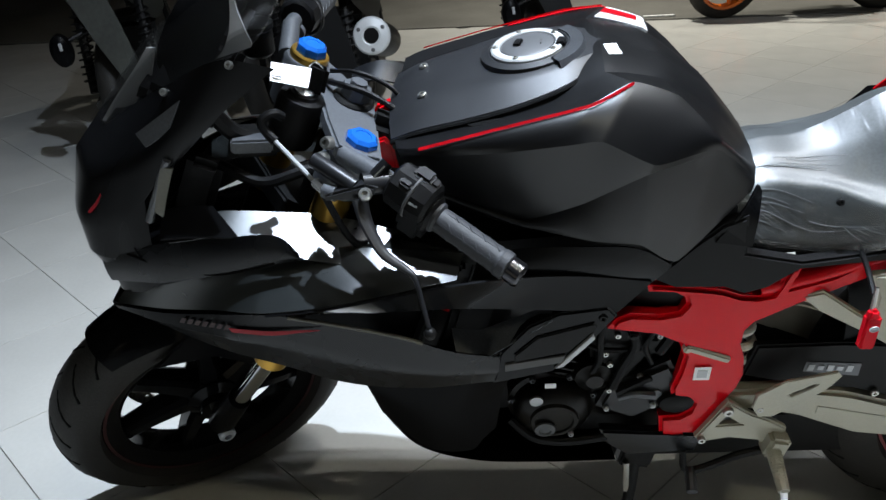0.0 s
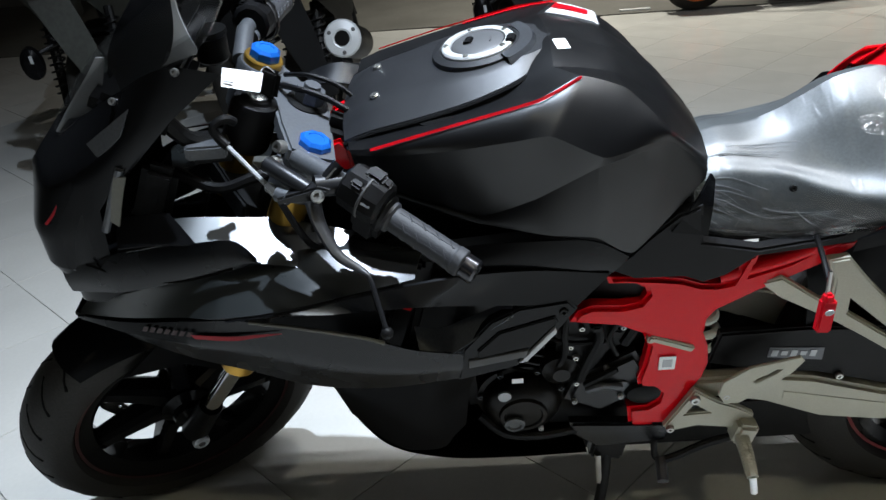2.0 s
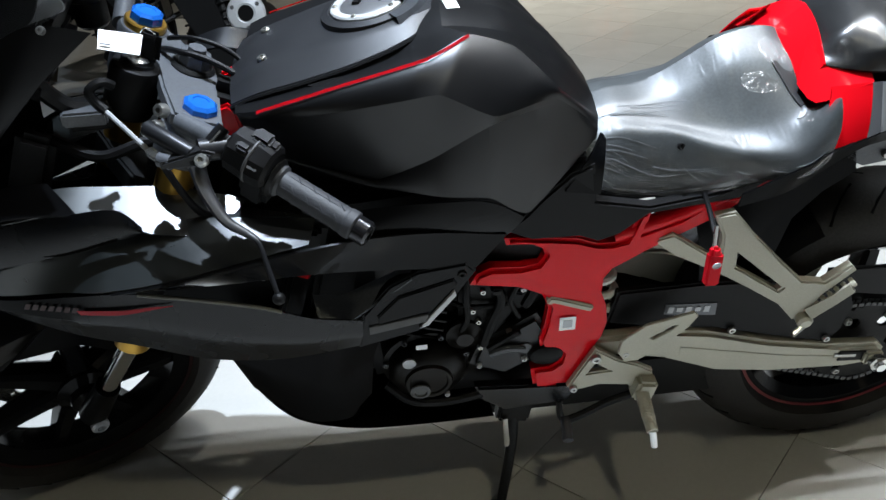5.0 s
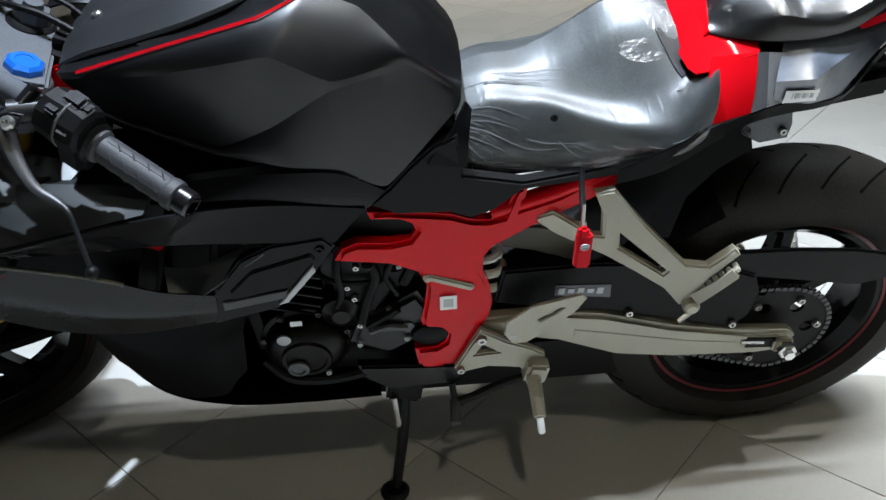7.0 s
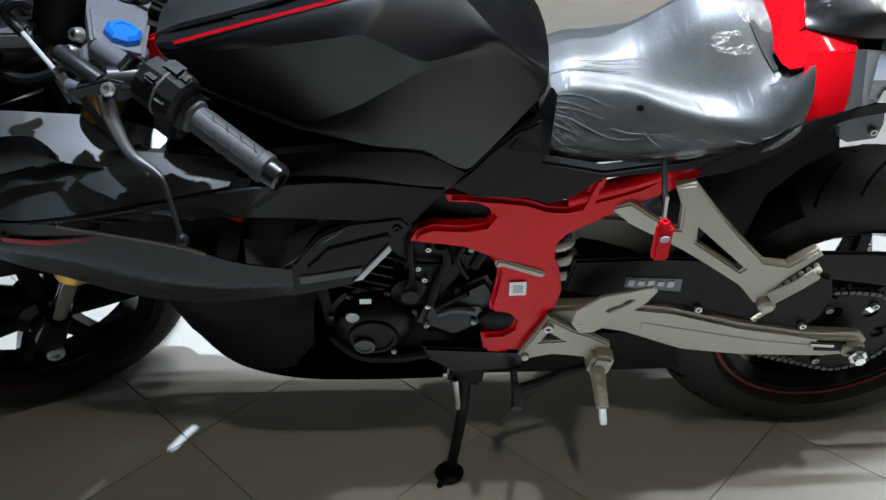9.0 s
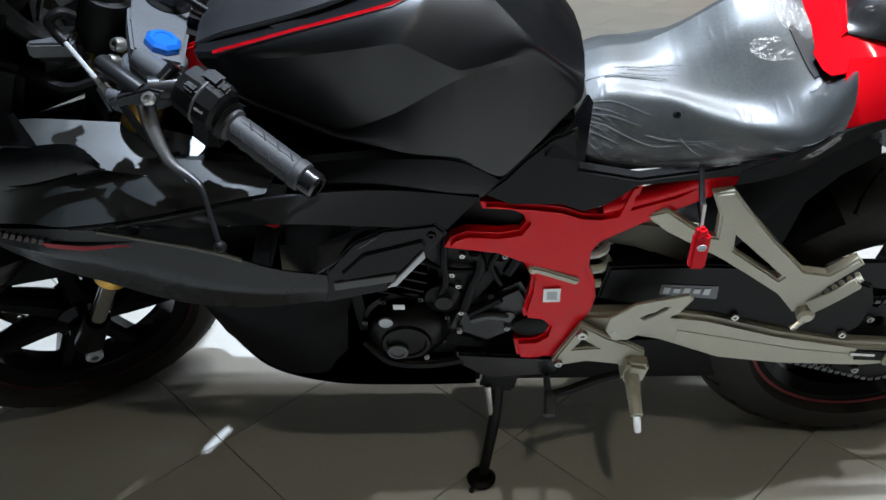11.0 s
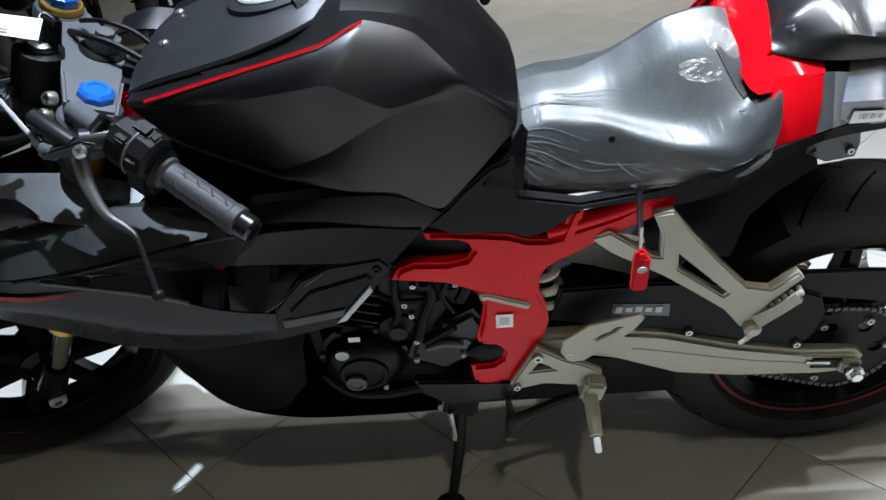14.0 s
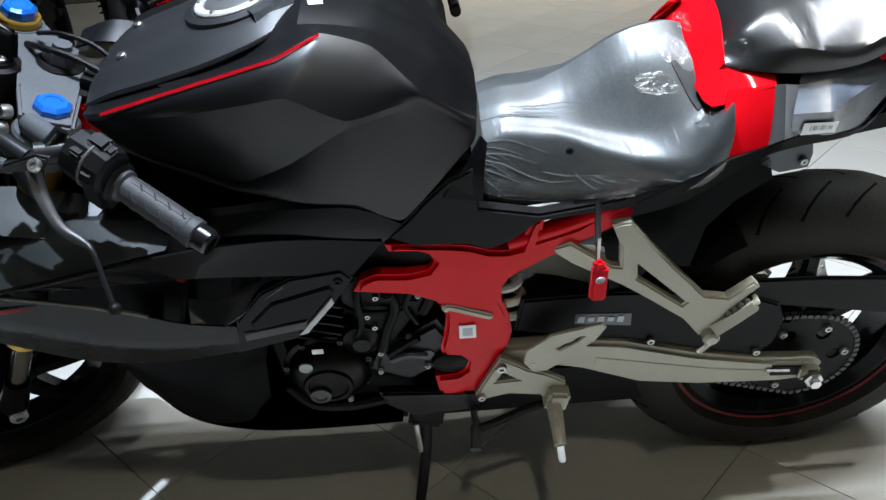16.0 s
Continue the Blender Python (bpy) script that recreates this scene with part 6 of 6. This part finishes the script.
# the tray is added to block lamp light; its long slot lets a strip fall to the floor
SLOT = [to_tray(-0.173, 1.187), to_tray(-0.161, 1.181), to_tray(-0.127, 1.247), to_tray(-0.138, 1.254)]
tray = plate([(-0.49, -0.145), (-0.04, -0.145), (-0.04, 0.125), (-0.49, 0.125)], -0.003, 0.003, [SLOT])
part("cowl_undertray", moved(tray, pose(0, 0, 0.655, 90, 0, 0)), BELLY, bike, "unseen black tray added to block lamp light")
# added black plate blocks the lit floor from showing through the side slot
part("inner_liner", plate([(-0.4, 0.74), (-0.4, 0.64), (-0.3, 0.62), (-0.2, 0.57), (-0.1, 0.52), (0.1, 0.52), (0.1, 0.75)], -0.105, -0.1), BELLY, bike, "black plate added to keep the side slot dark")

# -- mudguards --
def mudguard(name, centre, r, half, a0, a1, m, mat, label):
    bm = bmesh.new()
    rows = []
    for k in range(25):
        a = radians(a0 + (a1 - a0) * k / 24)
        slim = 1 - 0.3 * max(0, (k - 12) / 12) ** 2
        rows.append([centre + V((r - 0.04 * abs(f) ** 3) * math.cos(a), half * slim * f, (r - 0.04 * abs(f) ** 3) * math.sin(a)) for f in (-1, -0.85, -0.6, -0.3, 0, 0.3, 0.6, 0.85, 1)])
    grid_faces(bm, rows)
    bmesh.ops.solidify(bm, geom=bm.faces[:], thickness=0.003)
    return part(name, moved(bm, m), mat, bike, label)


mudguard("front_mudguard", WC, 0.301, 0.079, 22, 121, SW, GLOSS, "gloss black front mudguard")
for side in (-1, 1):
    part("mudguard_stay", moved(plate([(-0.5, 0.5), (-0.42, 0.56), (-0.33, 0.53), (-0.30, 0.45), (-0.34, 0.40), (-0.40, 0.47)], side * 0.066 + 0.12, side * 0.072 + 0.12, bevel=0.002), SW), GLOSS, bike)
part("brake_caliper", moved(block((0.06, 0.05, 0.1), pose(-0.33, 0.185, 0.36, 0, 25, 0), 0.012), SW), DARK, bike, "black front brake caliper")
mudguard("rear_hugger", V(0.968, 0, 0.312), 0.333, 0.085, 118, 186, Matrix.Identity(4), PLASTIC, "black rear wheel hugger")
for side in (-1, 1):
    part("inner_fender", skin([[(0.55, side * 0.11, 0.73), (0.6, side * 0.11, 0.62), (0.62, side * 0.11, 0.5)], [(0.78, side * 0.11, 0.78), (0.72, side * 0.11, 0.64), (0.64, side * 0.1, 0.5)]], 14, 4, thick=0.004), BELLY, bike)

for side in (-1, 1):
    fill = plate([(0.667, 0.662), (0.733, 0.709), (0.814, 0.746), (0.823, 0.741), (0.833, 0.707), (0.789, 0.674), (0.752, 0.627), (0.739, 0.552), (0.708, 0.555)], -0.1, -0.095)
    part("undertail_liner", fill if side < 0 else mirrored(fill), BELLY, bike, "black liner under the tail")

# -- hang tag --
tag = thing("hang_tag", "red plastic seal tag hanging from the seat by a black strap", "tag")
tag.matrix_world = BIKE
part("strap", tube([(0.58, -0.14, 0.72), (0.57, -0.185, 0.722), (0.563, -0.225, 0.715)], 0.004, 8, 10), PLASTIC, tag)
part("tag_wire", tube([(0.563, -0.225, 0.728), (0.562, -0.234, 0.695)], 0.0028, 8), STEEL, tag)
body = block((0.021, 0.014, 0.05), pose(0.564, -0.239, 0.664, -11, 4, 0), 0.003)
part("tag_body", body, REDTRIM, tag, "red plastic tag body")
part("tag_neck", block((0.014, 0.014, 0.016), pose(0.563, -0.236, 0.692, -11, 4, 0), 0.004), REDTRIM, tag)
part("tag_mark", lathe([(0.0062, 0), (0.0062, 0.001), (0.005, 0.001), (0.005, 0)], 16, along((0.5635, -0.2487, 0.677), (0.5635, -1, 0.53))), SILVER, tag)

# ---- things on the floor and behind ----


FENDER = material("dusty_grey_plastic", (0.034, 0.036, 0.03), 0.55, grain=0.2, scale=60, spread=0.2, spread_scale=8)


def parked_wheel(parent, m, r, w, rim_mat, rim_r):
    prof = [(rim_r, -w * 0.4)] + [(rim_r + (r - rim_r) * math.sin(math.pi * k / 10) ** 0.7, -w / 2 * math.cos(math.pi * k / 10)) for k in range(11)] + [(rim_r, w * 0.4)]
    part("tyre", moved(lathe(prof, 48, cap=False), m), RUBBER, parent)
    part("rim", moved(lathe([(rim_r + 0.002, -w * 0.42), (rim_r - 0.02, -w * 0.4), (rim_r - 0.03, 0), (rim_r - 0.02, w * 0.4), (rim_r + 0.002, w * 0.42)], 48, cap=False), m), rim_mat, parent)
    part("hub", moved(lathe([(0, -0.06), (0.05, -0.06), (0.06, -0.03), (0.06, 0.03), (0.05, 0.06), (0, 0.06)], 24), m), rim_mat, parent)
    for k in range(5):
        a = 2 * math.pi * k / 5
        part("spoke", moved(tube([(0.05 * math.cos(a), 0.05 * math.sin(a), 0), ((rim_r - 0.02) * math.cos(a), (rim_r - 0.02) * math.sin(a), 0)], 0.014, 8), m), rim_mat, parent)


def parked_bike(x, y, yaw, label, rim_mat, body_mat, shock=0.13, muffler=0.0, group="parked bikes behind"):
    """A commuter bike or scooter that stands behind the main one."""
    b = thing("parked_motorcycle", label, "motorcycle", pose(x, y, 0, 0, 0, yaw) @ pose(0, 0, 0, 6, 0, 0), group)
    parked_wheel(b, pose(-0.62, 0, 0.29, 90, 0, 0), 0.29, 0.1, rim_mat, 0.215)
    parked_wheel(b, pose(0.62, 0, 0.29, 90, 0, 0), 0.29, 0.11, rim_mat, 0.215)
    for s in (-1, 1):
        part("fork_leg", tube([(-0.62, 0.08 * s, 0.29), (-0.36, 0.08 * s, 0.92)], 0.022, 12), DARK, b)
        part("shock", tube([(0.58, shock * s, 0.34), (0.42, shock * s, 0.68)], 0.02, 10), DARK, b)
        coil = [V(0.565, shock * s, 0.37).lerp(V(0.435, shock * s, 0.65), k / 90) + V(0.032 * math.cos(k * 0.7), 0.032 * math.sin(k * 0.7), 0) for k in range(91)]
        part("shock_spring", tube(coil, 0.005, 6), DARK, b)
        part("swingarm", tube([(0.2, 0.1 * s, 0.36), (0.62, 0.11 * s, 0.29)], 0.025, 10), body_mat, b)
        part("bar", tube([(-0.36, 0.04 * s, 0.98), (-0.3, 0.2 * s, 1.02), (-0.22, 0.36 * s, 1.0)], 0.012, 10, 12), DARK, b)
        part("bar_grip", tube([(-0.26, 0.27 * s, 1.01), (-0.215, 0.38 * s, 0.998)], 0.018, 10), GRIP, b)
    part("body", skin([[(-0.36, -0.02, 0.98), (-0.1, -0.02, 0.95), (0.3, -0.02, 0.84), (0.8, -0.02, 0.9)], [(-0.36, -0.12, 0.85), (-0.1, -0.16, 0.84), (0.3, -0.14, 0.76), (0.8, -0.1, 0.85)], [(-0.3, -0.12, 0.6), (-0.1, -0.15, 0.55), (0.2, -0.13, 0.55), (0.6, -0.08, 0.75)]], 20, 3, mirror=True), body_mat, b)
    part("engine", block((0.4, 0.26, 0.3), pose(0.0, 0, 0.42), 0.04, 3), DARK, b)
    part("seat", block((0.6, 0.24, 0.09), pose(0.4, 0, 0.84, 0, -4, 0), 0.035, 3), PLASTIC, b)
    flap = [(-0.075, 0.06), (0.075, 0.06), (0.06, -0.2), (0.035, -0.42), (-0.035, -0.42), (-0.06, -0.2)]
    tail_pose = pose(0.82, 0, 0.8, 0, 0, 90) @ pose(0, 0, 0, -14, -18, 0)
    part("rear_mudguard", moved(plate(flap, -0.006, 0.006, bevel=0.003), tail_pose), body_mat, b, "long grey rear mudguard")
    part("mudguard_rib", moved(plate([(0.02, 0.05), (0.04, 0.05), (0.02, -0.38), (0.005, -0.38)], 0.004, 0.014, bevel=0.003), tail_pose), body_mat, b)
    part("number_holder", moved(plate([(-0.11, 0.1), (0.02, 0.1), (0.015, -0.03), (-0.07, -0.06)], 0.012, 0.022, bevel=0.004), tail_pose), body_mat, b)
    for side in (-1,):
        lamp = part("turn_signal", moved(lathe([(0.0, 0.03), (0.026, 0.028), (0.044, 0.012), (0.047, -0.02), (0.026, -0.05), (0.0, -0.055)], 18), pose(0.86, 0.13 * side, 0.58, 0, 90, 0) @ Matrix.Diagonal((1.4, 0.9, 1, 1))), BELLY, b, "dark turn signal")
        # silver block stands for a white reflection on the dark lens
        part("signal_mark", moved(block((0.004, 0.012, 0.03), None, 0.001, 1), pose(0.893, 0.12 * side, 0.6)), SILVER, lamp)
        part("signal_stem", tube([(0.8, 0.03 * side, 0.63), (0.85, 0.12 * side, 0.605)], 0.009, 8), DARK, lamp)
    part("tail_lamp", block((0.06, 0.16, 0.07), pose(0.84, 0, 0.86), 0.015), REDTRIM, b)
    if muffler:
        part("muffler", moved(lathe([(0.045, 0.0), (0.06, 0.02), (0.066, 0.1), (0.066, 0.4), (0.04, 0.46)], 28), along((0.86, muffler, 0.6), (0.3, muffler, 0.46))), DARK, b, "black upswept silencer")
        end = along((0.86, muffler, 0.6), (1.4, muffler, 0.735))
        part("muffler_cap", moved(lathe([(0.066, -0.012), (0.068, 0.0), (0.062, 0.008), (0.034, 0.014), (0.03, 0.012), (0.024, 0.012), (0.022, -0.01), (0, -0.01)], 28), end), CLEAR_GREY, b, "bare alloy end cap")
        part("muffler_outlet", moved(lathe([(0.0, 0.016), (0.027, 0.016), (0.028, 0.0)], 20), end), SEAM, b)
        for k in range(3):
            a = 2 * math.pi * k / 3 + 0.5
            p = end @ V(0.05 * math.cos(a), 0.05 * math.sin(a), 0.009)
            part("rivet", lathe([(0.008, 0), (0.007, 0.004), (0, 0.005)], 10, Matrix.Translation(p) @ end.to_3x3().to_4x4()), INK, b)
    part("mudguard", skin([[(-0.9, 0, 0.42), (-0.62, 0, 0.62), (-0.36, 0, 0.48)], [(-0.9, -0.07, 0.4), (-0.62, -0.075, 0.59), (-0.36, -0.07, 0.46)]], 14, 2, thick=0.004, mirror=True), body_mat, b)
    return b


parked_bike(-0.42, 3.83, -90, "dark parked motorcycle with coil-spring shocks and alloy-capped silencer", SILVER, DARK, shock=0.06, muffler=0.205)
parked_bike(-1.5, 4.05, -78, "black parked motorcycle with a grey rear mudguard", DARK, FENDER)
parked_bike(0.45, 4.45, -90, "black parked motorcycle seen from behind", DARK, DARK)
parked_bike(-1.0, 4.6, -84, "black parked motorcycle with a dark tail", DARK, DARK)
parked_bike(2.6, 6.35, 8, "black parked motorcycle with orange wheel rims", ORANGE, GLOSS)
box = part("cardboard_box", block((0.27, 0.25, 0.6), pose(-0.83, 5.5, 0.302, 0, 0, 6), 0.006), CARD)
tagged(box, "plain brown cardboard box standing on the floor", "box")

lath = part("floor_strip", block((0.24, 0.03, 0.012), pose(1.56, 6.36, 0.016, 0, 0, 3), 0.003), WHITE)
tagged(lath, "short white strip lying on the dark floor edge", "strip")

# ---- floor tiles, laid diagonally ----
def tiles():
    pitch, gap, thick = 0.412, 0.0022, 0.006
    h = (pitch - gap) / 2
    bm = bmesh.new()
    hi = [bm.verts.new((sx * (h - 0.0003), sy * (h - 0.0003), 0.0)) for sx, sy in ((-1, -1), (1, -1), (1, 1), (-1, 1))]
    mid = [bm.verts.new((sx * h, sy * h, -0.0009)) for sx, sy in ((-1, -1), (1, -1), (1, 1), (-1, 1))]
    lo = [bm.verts.new((sx * h, sy * h, -thick)) for sx, sy in ((-1, -1), (1, -1), (1, 1), (-1, 1))]
    bm.faces.new(hi)
    for a, b in ((hi, mid), (mid, lo)):
        for i in range(4):
            k = (i + 1) % 4
            bm.faces.new((a[i], b[i], b[k], a[k]))
    bmesh.ops.recalc_face_normals(bm, faces=bm.faces[:])
    me = bpy.data.meshes.new("tile")
    bm.to_mesh(me)
    me.materials.append(TILE)
    rest, faces = [], []
    c = math.sqrt(0.5)
    for i in range(-26, 27):
        for j in range(-26, 27):
            u, v = 1.138 + pitch * (i + 0.5), 0.636 + pitch * (j + 0.5)
            x, y = (u - v) * c, (u + v) * c
            if not (-6.6 < x < 6.6 and -3.6 < y < 6.0 + 0.25):
                continue
            if -2.9 < x < 3.6 and 0.6 < y < 6.2:
                ob = new("tile", me)
                ob.parent = floor
                ob.matrix_basis = pose(x, y, 0, 0, 0, 45)
            else:
                n = len(rest)
                for sx, sy in ((-1, 0), (0, -1), (1, 0), (0, 1)):
                    rest.append((x + sx * h * math.sqrt(2), y + sy * h * math.sqrt(2), 0.0))
                faces.append((n, n + 1, n + 2, n + 3))
    bm.free()
    far = bpy.data.meshes.new("far_tiles")
    far.from_pydata(rest, [], faces)
    far.materials.append(TILE)
    ob = new("far_tiles", far)
    ob.parent = floor
    tagged(ob, "pale glazed floor tiles", kind="stuff")


tiles()
